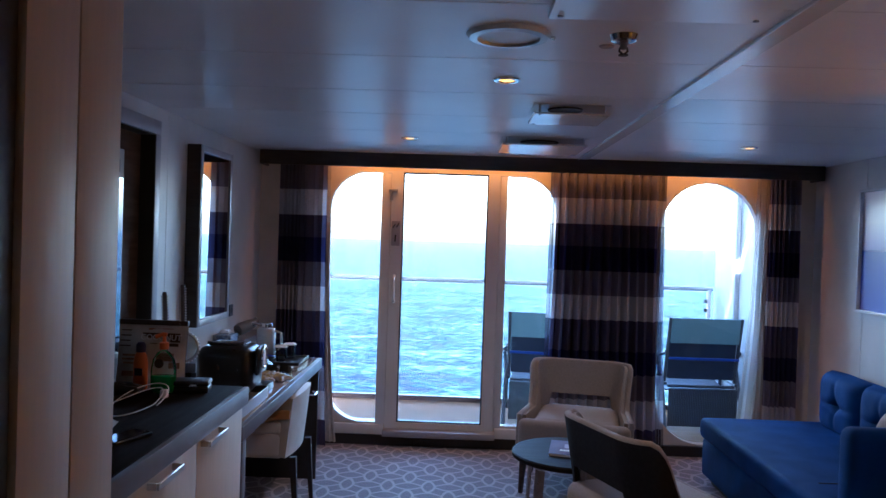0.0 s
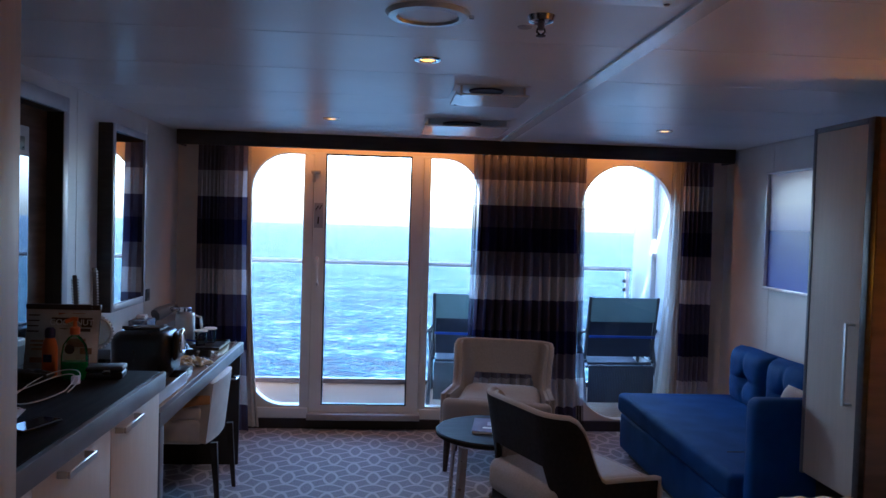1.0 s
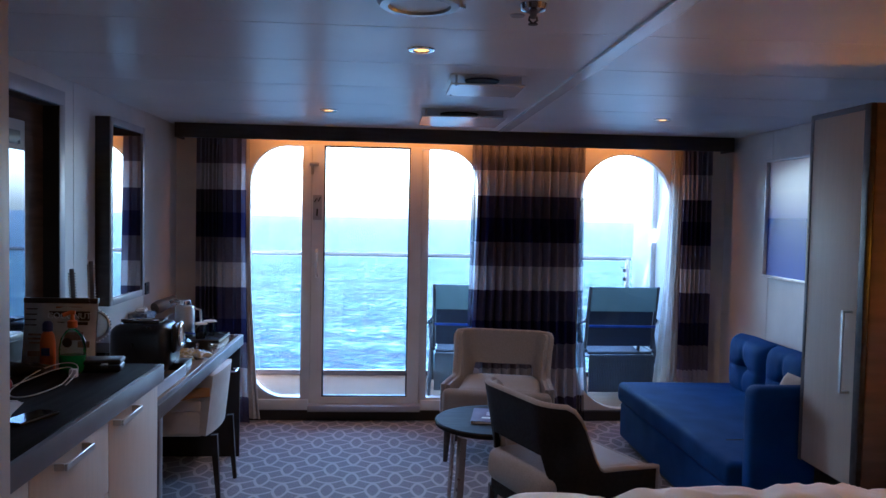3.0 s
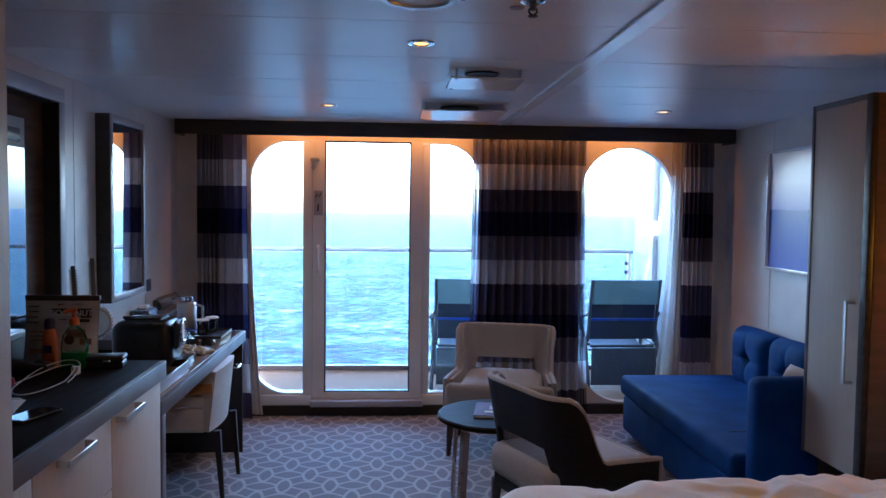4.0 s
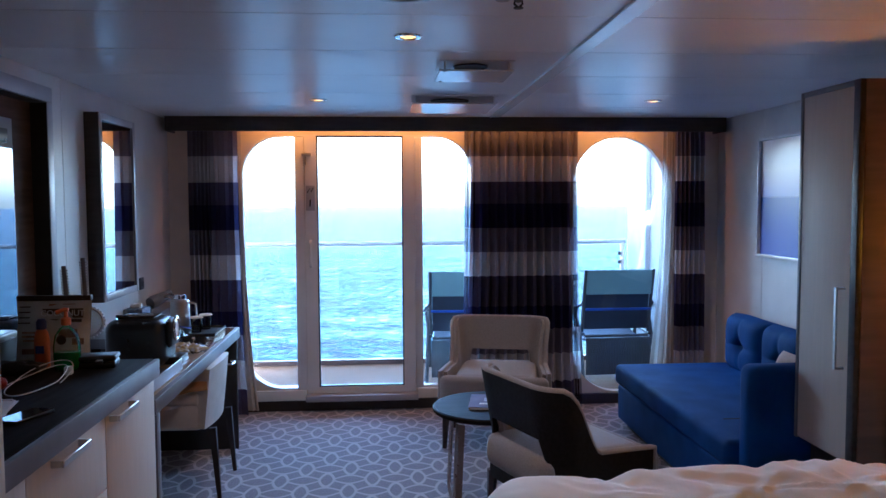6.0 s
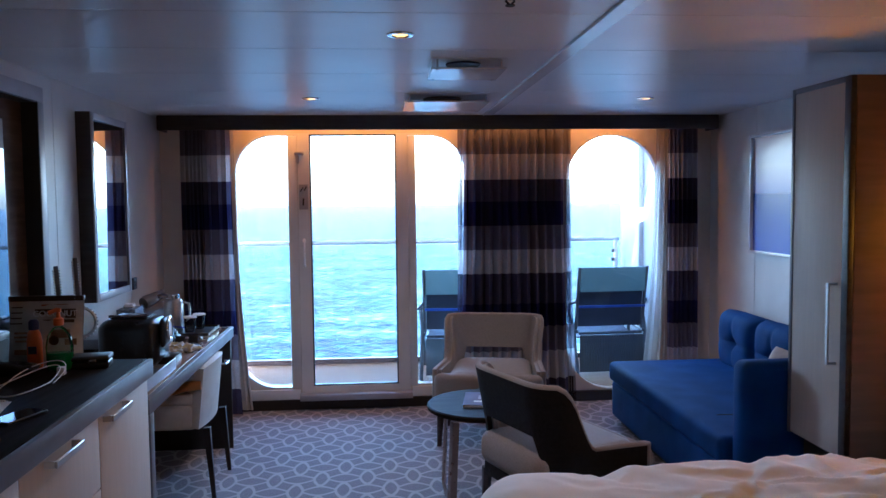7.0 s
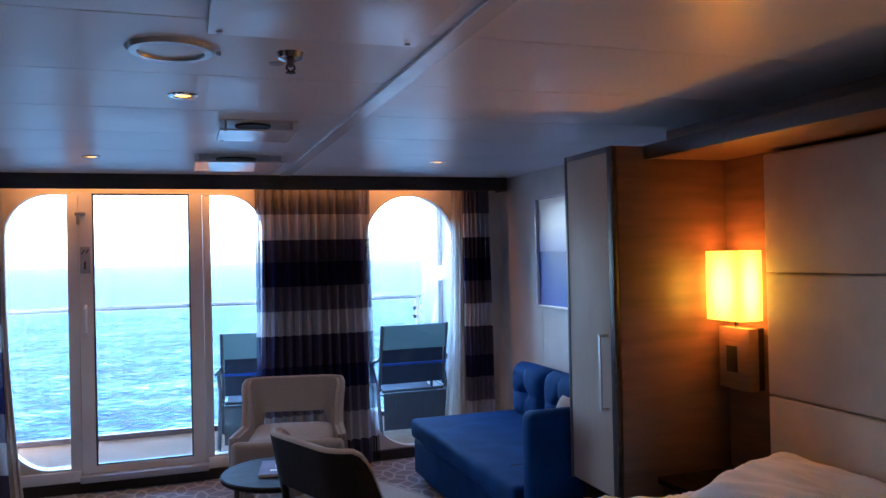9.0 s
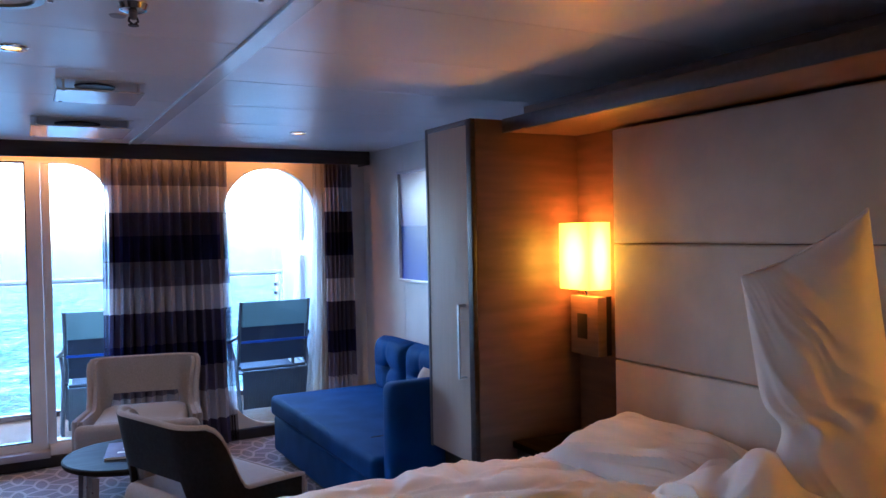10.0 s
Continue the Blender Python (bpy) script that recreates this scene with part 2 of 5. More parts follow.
def shade_material():
    """Parchment shade; the bulb's hot spot is painted into its emission, no bulb inside."""
    mat = M("yellow_lamp_shade", (0.9, 0.5, 0.08), 0.7)
    nt = mat.node_tree
    b = nt.nodes["Principled BSDF"]
    tc, mp, ln, mr, cr = (nt.nodes.new(k) for k in ("ShaderNodeTexCoord", "ShaderNodeMapping", "ShaderNodeVectorMath", "ShaderNodeMapRange", "ShaderNodeValToRGB"))
    mp.vector_type = "POINT"
    mp.inputs["Location"].default_value = (-0.5 * 1.15, -0.5 * 1.15, -0.47)
    mp.inputs["Scale"].default_value = (1.15, 1.15, 1.0)
    nt.links.new(tc.outputs["Generated"], mp.inputs[0])
    ln.operation = "LENGTH"
    nt.links.new(mp.outputs[0], ln.inputs[0])
    mr.inputs[1].default_value, mr.inputs[2].default_value, mr.inputs[3].default_value, mr.inputs[4].default_value = 0.57, 0.95, 1.0, 0.0
    nt.links.new(ln.outputs["Value"], mr.inputs[0])
    e = cr.color_ramp.elements
    e[0].position, e[0].color = 0.0, (0.28, 0.052, 0.0006, 1)
    e[1].position, e[1].color = 1.0, (0.74, 0.36, 0.012, 1)
    mid = e.new(0.55)
    mid.color = (0.48, 0.15, 0.002, 1)
    nt.links.new(mr.outputs[0], cr.inputs[0])
    nt.links.new(cr.outputs[0], b.inputs["Emission Color"])
    b.inputs["Emission Strength"].default_value = 0.88
    return mat


SHADE = shade_material()



def carpet_material():
    mat = M("patterned_carpet", (0.212, 0.19, 0.205), 0.95, scale=240, col2=(0.128, 0.114, 0.126), bump=0.6, bscale=450, sheen=0.2)
    nt = mat.node_tree
    b = nt.nodes["Principled BSDF"]

    def node(op, a, c=None):
        n = nt.nodes.new("ShaderNodeMath")
        n.operation = op
        for i, v in enumerate((a, c)):
            if v is None:
                continue
            if isinstance(v, (int, float)):
                n.inputs[i].default_value = v
            else:
                nt.links.new(v, n.inputs[i])
        return n.outputs[0]

    tc = nt.nodes.new("ShaderNodeTexCoord")
    sep = nt.nodes.new("ShaderNodeSeparateXYZ")
    nt.links.new(tc.outputs["Object"], sep.inputs[0])
    px, py = 0.2525, 0.36
    x, y = node("ADD", sep.outputs[0], 0.428 + px / 2), node("ADD", sep.outputs[1], py / 2 - 6.29)
    # staggered rows of small ovals joined by swaying ribbons
    rings, inside = None, None
    for shift in (0, 0.5):
        u = node("SUBTRACT", node("FRACT", node("ADD", node("DIVIDE", x, px), shift)), 0.5)
        v = node("SUBTRACT", node("FRACT", node("ADD", node("DIVIDE", y, py), shift)), 0.5)
        d = node("POWER", node("ADD", node("POWER", node("ABSOLUTE", node("MULTIPLY", u, px / 0.040)), 1.5), node("POWER", node("ABSOLUTE", node("MULTIPLY", v, py / 0.106)), 1.5)), 0.667)
        ring = node("LESS_THAN", node("ABSOLUTE", node("SUBTRACT", d, 1.0)), 0.19)
        core = node("LESS_THAN", d, 1.0)
        rings = ring if rings is None else node("MAXIMUM", rings, ring)
        inside = core if inside is None else node("MAXIMUM", inside, core)
    ribs = None
    wave = node("COSINE", node("MULTIPLY", x, 2 * math.pi / px))
    for row, flip in ((0.0, -1), (py / 2, 1)):
        swell = node("MULTIPLY", node("ADD", node("MULTIPLY", wave, flip), 1.0), 0.031)
        for side in (1, -1):
            yy = node("ADD", node("SUBTRACT", y, row), node("MULTIPLY", swell, side))
            fr = node("SUBTRACT", node("FRACT", node("ADD", node("DIVIDE", yy, py), 0.5)), 0.5)
            rib = node("LESS_THAN", node("ABSOLUTE", node("MULTIPLY", fr, py)), 0.0105)
            ribs = rib if ribs is None else node("MAXIMUM", ribs, rib)
    lines = node("MAXIMUM", rings, node("MULTIPLY", ribs, node("SUBTRACT", 1.0, inside)))
    mix = nt.nodes.new("ShaderNodeMix")
    mix.data_type = "RGBA"
    old = b.inputs["Base Color"].links[0].from_socket
    nt.links.new(lines, mix.inputs[0])
    nt.links.new(old, mix.inputs[6])
    mix.inputs[7].default_value = (0.39, 0.345, 0.345, 1)
    nt.links.new(mix.outputs[2], b.inputs["Base Color"])
    return mat


def curtain_material(name, through_light=0.44, sheer=0.0):
    """Woven bands across the cloth, a little light coming through."""
    mat = bpy.data.materials.new(name)
    mat.use_nodes = True
    nt = mat.node_tree
    nt.nodes.remove(nt.nodes["Principled BSDF"])
    tc = nt.nodes.new("ShaderNodeTexCoord")
    sep = nt.nodes.new("ShaderNodeSeparateXYZ")
    nt.links.new(tc.outputs["Object"], sep.inputs[0])
    mr = nt.nodes.new("ShaderNodeMapRange")
    mr.inputs[1].default_value, mr.inputs[2].default_value = 0.0, 2.05
    nt.links.new(sep.outputs[2], mr.inputs[0])
    cr = nt.nodes.new("ShaderNodeValToRGB")
    cr.color_ramp.interpolation = "CONSTANT"
    light, taupe, dark, navy = (0.76, 0.74, 0.77), (0.26, 0.24, 0.31), (0.122, 0.116, 0.20), (0.036, 0.038, 0.115)
    bands = [(0.0, dark), (0.178, light), (0.385, taupe), (0.57, navy), (0.743, dark), (0.968, light), (1.143, taupe), (1.314, navy), (1.497, dark), (1.65, light), (1.84, taupe)]
    els = cr.color_ramp.elements
    els[0].position, els[0].color = 0.0, (*bands[0][1], 1)
    els[1].position, els[1].color = bands[1][0] / 2.05, (*bands[1][1], 1)
    for z, c in bands[2:]:
        e = els.new(z / 2.05)
        e.color = (*c, 1)
    nt.links.new(mr.outputs[0], cr.inputs[0])
    weave = nt.nodes.new("ShaderNodeTexNoise")
    weave.inputs["Scale"].default_value = 90
    mp = nt.nodes.new("ShaderNodeMapping")
    mp.inputs["Scale"].default_value = (3, 3, 0.6)
    nt.links.new(tc.outputs["Object"], mp.inputs[0])
    nt.links.new(mp.outputs[0], weave.inputs["Vector"])
    var = nt.nodes.new("ShaderNodeMix")
    var.data_type, var.blend_type = "RGBA", "MULTIPLY"
    var.inputs[0].default_value = 0.35
    nt.links.new(cr.outputs[0], var.inputs[6])
    nt.links.new(weave.outputs[0], var.inputs[7])
    di, tl, mx = nt.nodes.new("ShaderNodeBsdfDiffuse"), nt.nodes.new("ShaderNodeBsdfTranslucent"), nt.nodes.new("ShaderNodeMixShader")
    mx.inputs[0].default_value = through_light
    nt.links.new(var.outputs[2], di.inputs[0])
    nt.links.new(var.outputs[2], tl.inputs[0])
    nt.links.new(di.outputs[0], mx.inputs[1])
    nt.links.new(tl.outputs[0], mx.inputs[2])
    last = mx.outputs[0]
    if sheer:
        tr, thin = nt.nodes.new("ShaderNodeBsdfTransparent"), nt.nodes.new("ShaderNodeMixShader")
        thin.inputs[0].default_value = sheer
        nt.links.new(last, thin.inputs[1])
        nt.links.new(tr.outputs[0], thin.inputs[2])
        last = thin.outputs[0]
    nt.links.new(last, nt.nodes["Material Output"].inputs[0])
    return mat


def sheer_material():
    mat = bpy.data.materials.new("white_sheer")
    mat.use_nodes = True
    nt = mat.node_tree
    nt.nodes.remove(nt.nodes["Principled BSDF"])
    tr, tl, mx = nt.nodes.new("ShaderNodeBsdfTransparent"), nt.nodes.new("ShaderNodeBsdfTranslucent"), nt.nodes.new("ShaderNodeMixShader")
    tl.inputs[0].default_value = (0.8, 0.78, 0.74, 1)
    mx.inputs[0].default_value = 0.4
    nt.links.new(tr.outputs[0], mx.inputs[1])
    nt.links.new(tl.outputs[0], mx.inputs[2])
    nt.links.new(mx.outputs[0], nt.nodes["Material Output"].inputs[0])
    return mat


def sea_material():
    mat = bpy.data.materials.new("sea_water")
    mat.use_nodes = True
    nt = mat.node_tree
    nt.nodes.remove(nt.nodes["Principled BSDF"])
    body, gloss, mx, fr = nt.nodes.new("ShaderNodeBsdfDiffuse"), nt.nodes.new("ShaderNodeBsdfGlossy"), nt.nodes.new("ShaderNodeMixShader"), nt.nodes.new("ShaderNodeFresnel")
    gloss.inputs["Roughness"].default_value = 0.2
    gloss.inputs[0].default_value = (0.26, 0.265, 0.27, 1)
    fr.inputs[0].default_value = 1.0105
    nt.links.new(fr.outputs[0], mx.inputs[0])
    nt.links.new(body.outputs[0], mx.inputs[1])
    nt.links.new(gloss.outputs[0], mx.inputs[2])
    nt.links.new(mx.outputs[0], nt.nodes["Material Output"].inputs[0])
    tc = nt.nodes.new("ShaderNodeTexCoord")
    mp = nt.nodes.new("ShaderNodeMapping")
    mp.inputs["Scale"].default_value = (0.62, 1.0, 1.0)
    nt.links.new(tc.outputs["Object"], mp.inputs[0])
    heights = []
    for sc, det in ((0.11, 3), (0.55, 6), (2.3, 5)):
        no = nt.nodes.new("ShaderNodeTexNoise")
        no.inputs["Scale"].default_value, no.inputs["Detail"].default_value = sc, det
        no.inputs["Distortion"].default_value = 0.6
        nt.links.new(mp.outputs[0], no.inputs["Vector"])
        heights.append(no.outputs[0])
    normal = None
    for h, dist in zip(heights, (3.0, 1.6, 0.5)):
        bu = nt.nodes.new("ShaderNodeBump")
        bu.inputs["Distance"].default_value = dist
        bu.inputs["Strength"].default_value = 0.8
        nt.links.new(h, bu.inputs["Height"])
        if normal:
            nt.links.new(normal, bu.inputs["Normal"])
        normal = bu.outputs[0]
    nt.links.new(normal, gloss.inputs["Normal"])
    nt.links.new(normal, fr.inputs["Normal"])
    nt.links.new(normal, body.inputs["Normal"])
    total = None
    for h, share in zip(heights, (0.25, 0.55, 0.20)):
        ma = nt.nodes.new("ShaderNodeMath")
        ma.operation = "MULTIPLY_ADD"
        ma.inputs[1].default_value = share
        ma.inputs[2].default_value = 0.0
        nt.links.new(h, ma.inputs[0])
        if total:
            nt.links.new(total, ma.inputs[2])
        total = ma.outputs[0]
    cr = nt.nodes.new("ShaderNodeValToRGB")
    e = cr.color_ramp.elements
    e[0].position, e[0].color = 0.455, (0.0006, 0.0050, 0.019, 1)
    e[1].position, e[1].color = 0.535, (0.007, 0.035, 0.056, 1)
    w = e.new(0.615)
    w.color = (0.10, 0.12, 0.13, 1)
    nt.links.new(total, cr.inputs[0])
    nt.links.new(cr.outputs[0], body.inputs[0])
    return mat


CARPET = carpet_material()
CURTAIN = curtain_material("striped_curtain_cloth")
SHEER = sheer_material()
LINING = M("cream_lining", (0.62, 0.58, 0.52), 0.9, scale=30, bump=0.1)
SEA = sea_material()

# ---- the room's shell ----
LW, RW, FAR, NEAR, TOP = -1.64, 2.42, 6.70, -1.6, 2.13
BED_WALL, EAST = 2.27, 2.75
solid("floor", box(LW - 0.1, EAST, NEAR - 0.1, FAR + 0.02, -0.12, 0.0), CARPET, "grey blue carpet with a pale interlaced ring pattern", "floor")


def wall_panels(name, label, x, y_cuts, sign, thick=0.1):
    th = thing(name, (x, y_cuts[0], 0), label, "wall", kind="structure")
    for a, c in zip(y_cuts, y_cuts[1:]):
        part("panel", box(x, x + sign * thick * 0.5, a + 0.0015, c - 0.0015, 0, TOP, 0.002, 1), WALL, th)
    part("backing", box(x + sign * 0.01, x + sign * thick, y_cuts[0], y_cuts[-1], 0, TOP), BLACKS, th)


wall_panels("wall_west", "pale grey wall panels with narrow joints", LW, [NEAR, -0.6, 0.4, 1.4, 2.6, 3.8, 4.86, 5.95, FAR], -1)
wall_panels("wall_east", "pale grey wall panels beside the sofa", RW, [4.231, 5.0, 5.985, FAR], 1, 0.3)
solid("wall_behind_bed", box(BED_WALL, EAST, NEAR, 4.227, 0, TOP), WALNUT, "dark walnut veneer wall behind the bed", "wall")
solid("wall_south", box(LW - 0.1, EAST, NEAR - 0.1, NEAR, 0, TOP), WALL, "plain pale wall panel", "wall")

# ceiling: lacquered panels with fine joints and one cover strip
cb = bmesh.new()
rows_y = [NEAR, -1.335, -0.73, -0.125, 0.48, 1.085, 1.69, 2.295, 2.90, 3.505, 4.11, 4.715, 5.32, 5.925, 6.53, 6.75]
for a, c in zip(rows_y, rows_y[1:]):
    box(LW - 0.1, 0.6545, a + 0.0015, c - 0.0015, TOP, TOP + 0.03, 0.002, 1, cb)
    box(0.7265, EAST, a + 0.0015, c - 0.0015, TOP, TOP + 0.03, 0.002, 1, cb)
box(LW - 0.1, EAST, NEAR, 6.75, TOP + 0.02, TOP + 0.1, 0, 1, cb)
tb0 = box(0.655, 0.6635, NEAR, 6.5, TOP - 0.010, TOP + 0.018, 0.002, 1)
box(0.664, 0.726, NEAR, 6.5, TOP - 0.006, TOP + 0.018, 0.0015, 1, tb0)
solid("trim", tb0, M("cover_strip_enamel", (0.82, 0.82, 0.83), 0.24, spec=0.5, scale=5), "pale glossy cover strip along the ceiling", "trim")
solid("ceiling", cb, CEIL, "satin white lacquered metal ceiling panels", "ceiling")

# window wall with a wide round-cornered opening and a round-headed one
BIG = round_rect(-1.128, 0.56, 0.15, 2.018, 0.28, 14)
PILL = round_rect(1.285, 2.035, 0.06, 2.024, 0.37, 16)
wb = slab([(LW - 0.1, -0.1), (RW + 0.3, -0.1), (RW + 0.3, TOP + 0.1), (LW - 0.1, TOP + 0.1)], [BIG, PILL], FAR, FAR + 0.12)
solid("wall_north", wb, CREAM, "cream steel window wall with rounded openings", "wall", smooth=False)

win = thing("window_1", (-0.27, FAR + 0.06, 0.16), "wide round-cornered balcony window with white frame posts", "window", kind="structure")
inner = round_rect(-1.113, 0.545, 0.165, 2.003, 0.265, 14)
part("window_frame", slab(BIG, [inner], FAR - 0.012, FAR + 0.05), ALU, win, smooth=False)
for a, c in ((-0.742, -0.672), (0.128, 0.182)):
    part("mullion", box(a, c, FAR - 0.02, FAR + 0.07, 0.15, 2.0, 0.004), ALU, win)
for a, c in ((-1.12, -0.72), (0.16, 0.55)):
    ob = part("pane", box(a, c, FAR + 0.052, FAR + 0.058, 0.17, 2.0), GLASS, win)
    ob.visible_shadow = False
part("window_sill", box(-1.14, -0.68, FAR - 0.03, FAR, 0.075, 0.15, 0.006), WHITE, win)
part("window_sill", box(0.14, 0.60, FAR - 0.03, FAR, 0.075, 0.15, 0.006), WHITE, win)

door = thing("door_1", (-0.26, FAR + 0.02, 0.13), "closed glazed balcony door with a white aluminium frame", "door", kind="structure")
part("door_frame", slab([(-0.670, 0.125), (0.126, 0.125), (0.126, 2.018), (-0.670, 2.018)], [[(-0.585, 0.172), (0.04, 0.172), (0.04, 2.01), (-0.585, 2.01)]], FAR - 0.03, FAR + 0.03), ALU, door, smooth=False)
part("glazing_bead", slab([(-0.585, 0.172), (0.04, 0.172), (0.04, 2.01), (-0.585, 2.01)], [[(-0.575, 0.182), (0.03, 0.182), (0.03, 2.0), (-0.575, 2.0)]], FAR - 0.02, FAR + 0.02), BLACKS, door, "black rubber gasket", smooth=False)
ob = part("pane", box(-0.58, 0.035, FAR - 0.003, FAR + 0.003, 0.177, 2.005), GLASS, door)
ob.visible_shadow = False
part("door_handle", tube([(-0.632, FAR - 0.03, 1.06), (-0.632, FAR - 0.075, 1.08), (-0.632, FAR - 0.08, 1.15), (-0.632, FAR - 0.075, 1.23), (-0.632, FAR - 0.03, 1.25)], 0.011), WHITE, door, "white pull handle")
lk = part("top_latch", box(-0.689, -0.624, FAR - 0.05, FAR - 0.03, 1.86, 1.885, 0.004), STEEL, door)
box_bm = box(-0.679, -0.659, FAR - 0.05, FAR - 0.03, 1.80, 1.875, 0.004)
part("latch_plate", box_bm, STEEL, lk)
sg = part("notice", box(-0.662, -0.599, FAR - 0.034, FAR - 0.0305, 1.47, 1.65), M("notice_grey", (0.4, 0.39, 0.4), 0.5), door, "grey safety notice with dark pictograms")
part("pictogram", tube([(-0.652, FAR - 0.036, 1.60), (-0.634, FAR - 0.036, 1.63), (-0.624, FAR - 0.036, 1.605), (-0.609, FAR - 0.036, 1.635)], 0.004, 6), BLACKS, sg)
part("pictogram", tube([(-0.634, FAR - 0.036, 1.50), (-0.631, FAR - 0.036, 1.55)], 0.006, 6), BLACKS, sg)
part("threshold", box(-0.68, 0.14, FAR - 0.10, FAR - 0.0, 0.078, 0.123, 0.006), EDGE, door, "grey metal threshold step")

w2 = thing("window_2", (1.64, FAR + 0.06, 0.06), "tall round-headed balcony window with a bolted rim", "window", kind="structure")
part("rim", slab(PILL, [round_rect(1.310, 2.010, 0.085, 1.999, 0.345, 16)], FAR - 0.006, FAR + 0.06), CREAM, w2, smooth=False)
ob = part("pane", box(1.287, 2.033, FAR + 0.062, FAR + 0.068, 0.06, 2.015), GLASS, w2)
ob.visible_shadow = False
for i in range(14):
    a = radians(8 + i * 164 / 13)
    part("bolt", lathe([(0, 0.004), (0.006, 0.004), (0.007, 0)], 8, pose(1.660 + 0.360 * math.cos(a), FAR - 0.006, 1.654 + 0.360 * math.sin(a), 90)), STEEL, w2)

bb = bmesh.new()
box(LW, RW, FAR - 0.035, FAR, 0, 0.075, 0.003, 1, bb)
box(LW, LW + 0.015, 4.0, FAR - 0.04, 0, 0.09, 0.003, 1, bb)
box(RW - 0.015, RW, 4.22, FAR - 0.04, 0, 0.09, 0.003, 1, bb)
solid("baseboard", bb, BLACKS, "black painted skirting board", "baseboard")

val = thing("curtain_valance", (0.4, 6.52, 2.03), "dark brown wooden curtain valance at the ceiling", "valance")
part("board", box(-1.60, 2.385, 6.485, 6.505, 2.026, 2.128, 0.003), DARKW, val)
part("end_board", box(-1.60, -1.582, 6.506, 6.69, 2.026, 2.128, 0.002), DARKW, val)
part("end_board", box(2.367, 2.385, 6.506, 6.69, 2.026, 2.128, 0.002), DARKW, val)


def curtain(name, x0, x1, folds, flare0=0.0, flare1=0.0, y=6.60, amp=0.042, seed=0.0, material=CURTAIN, z0=0.015, label="", tuck=0.0, thing_group="striped curtains"):
    th = thing(name, ((x0 + x1) / 2, y, 0.015), label, "curtain", thing_group)

    def fn(u, v):
        z = z0 + (2.055 - z0) * v
        low = (1 - v) ** 2.2
        a, c = x0 - flare0 * low, x1 + flare1 * low
        uu = u + 0.012 * noise.noise(Vector((u * 9 + seed, v * 1.5, 1)))
        ph = 2 * math.pi * folds * uu + 3.4 * noise.noise(Vector((u * 2.3 + seed, 0.3, 8))) + 0.8 * noise.noise(Vector((u * 4 + seed, v * 0.8, 3)))
        w = amp * (0.45 + 0.55 * min(1, (1 - v) * 6 + 0.35)) * (1 + 0.5 * noise.noise(Vector((u * 6, seed, 0))))
        return (a + (c - a) * uu + 0.010 * math.sin(2 * ph), y + w * math.sin(ph) + 0.012 * noise.noise(Vector((u * 3, v * 3, seed))) - tuck * low, z)

    part("cloth", grid(max(60, folds * 16), 40, fn), material, th)
    tape = box(x0, x1, y - 0.012, y + 0.012, 2.05, 2.075, 0.003)
    part("heading_tape", tape, material, th)
    return th


curtain("curtain", -1.462, -1.255, 7, 0.0, 0.015, seed=1.0, label="navy taupe and cream striped curtain, drawn to the wall")
curtain("curtain", 0.535, 1.265, 11, 0.045, 0.045, seed=5.0, label="navy taupe and cream striped curtain between the windows")
curtain("curtain", 2.06, 2.262, 6, 0.0, 0.02, seed=9.0, label="narrow striped curtain beside the round-headed window")
HEM = curtain_material("thin_curtain_hem", 0.7, 0.35)
PANEL = curtain_material("flat_curtain_edge", 0.5)
curtain("curtain_hem", 0.490, 0.565, 2, 0.035, 0.0, y=6.625, amp=0.010, seed=27.0, material=HEM, label="thin translucent striped curtain edge between the windows", thing_group="translucent curtain edges")
curtain("curtain_hem", 1.24, 1.322, 2, 0.0, 0.045, y=6.652, amp=0.010, seed=21.0, material=HEM, label="thin translucent striped curtain edge against the light", thing_group="translucent curtain edges")
curtain("curtain_hem", -1.30, -1.112, 3, 0.0, 0.04, y=6.545, amp=0.016, seed=24.0, material=PANEL, label="thin translucent striped curtain edge beside the window", thing_group="translucent curtain edges")
curtain("sheer_curtain", 1.985, 2.09, 4, 0.13, 0.0, y=6.655, amp=0.012, seed=12.0, material=SHEER, label="thin white sheer curtain swept aside", thing_group="sheer curtains")
curtain("sheer_curtain", -1.16, -1.12, 3, 0.0, 0.10, y=6.655, amp=0.014, seed=15.0, material=LINING, label="cream curtain lining flaring at the floor", thing_group="sheer curtains")

# ---- the balcony and the sea ----
solid("balcony_floor", box(-2.2, 2.4, FAR + 0.12, 8.02, -0.05, 0.06), DECK, "sunlit tan balcony deck", "deck")
solid("balcony_ceiling", box(-2.2, 2.5, FAR + 0.12, 8.07, 2.34, 2.5), SHIPW, "white painted underside of the deck above", "ceiling")
pw = thing("balcony_divider", (2.2, 7.5, 0.09), "white painted steel balcony divider", "divider", kind="structure")
part("panel", box(2.15, 2.19, FAR + 0.12, 8.04, 0.06, 2.34, 0.004), SHIPW, pw)
part("post", box(2.11, 2.15, 7.42, 7.48, 0.06, 2.34, 0.006), SHIPW, pw)
part("post", box(2.09, 2.149, FAR + 0.2, FAR + 0.26, 0.06, 2.34, 0.006), SHIPW, pw)
solid("balcony_divider_far", box(-2.2, -2.16, FAR + 0.12, 8.04, 0.06, 2.34, 0.004), SHIPW, "white painted steel balcony divider", "divider")
bal = thing("balustrade", (0, 8.0, 0.06), "glass balcony balustrade with a pale metal top rail", "railing", kind="structure")
part("top_rail", tube([(-2.15, 8.0, 1.157), (2.12, 8.0, 1.157)], 0.02, 12), RAILM, bal)
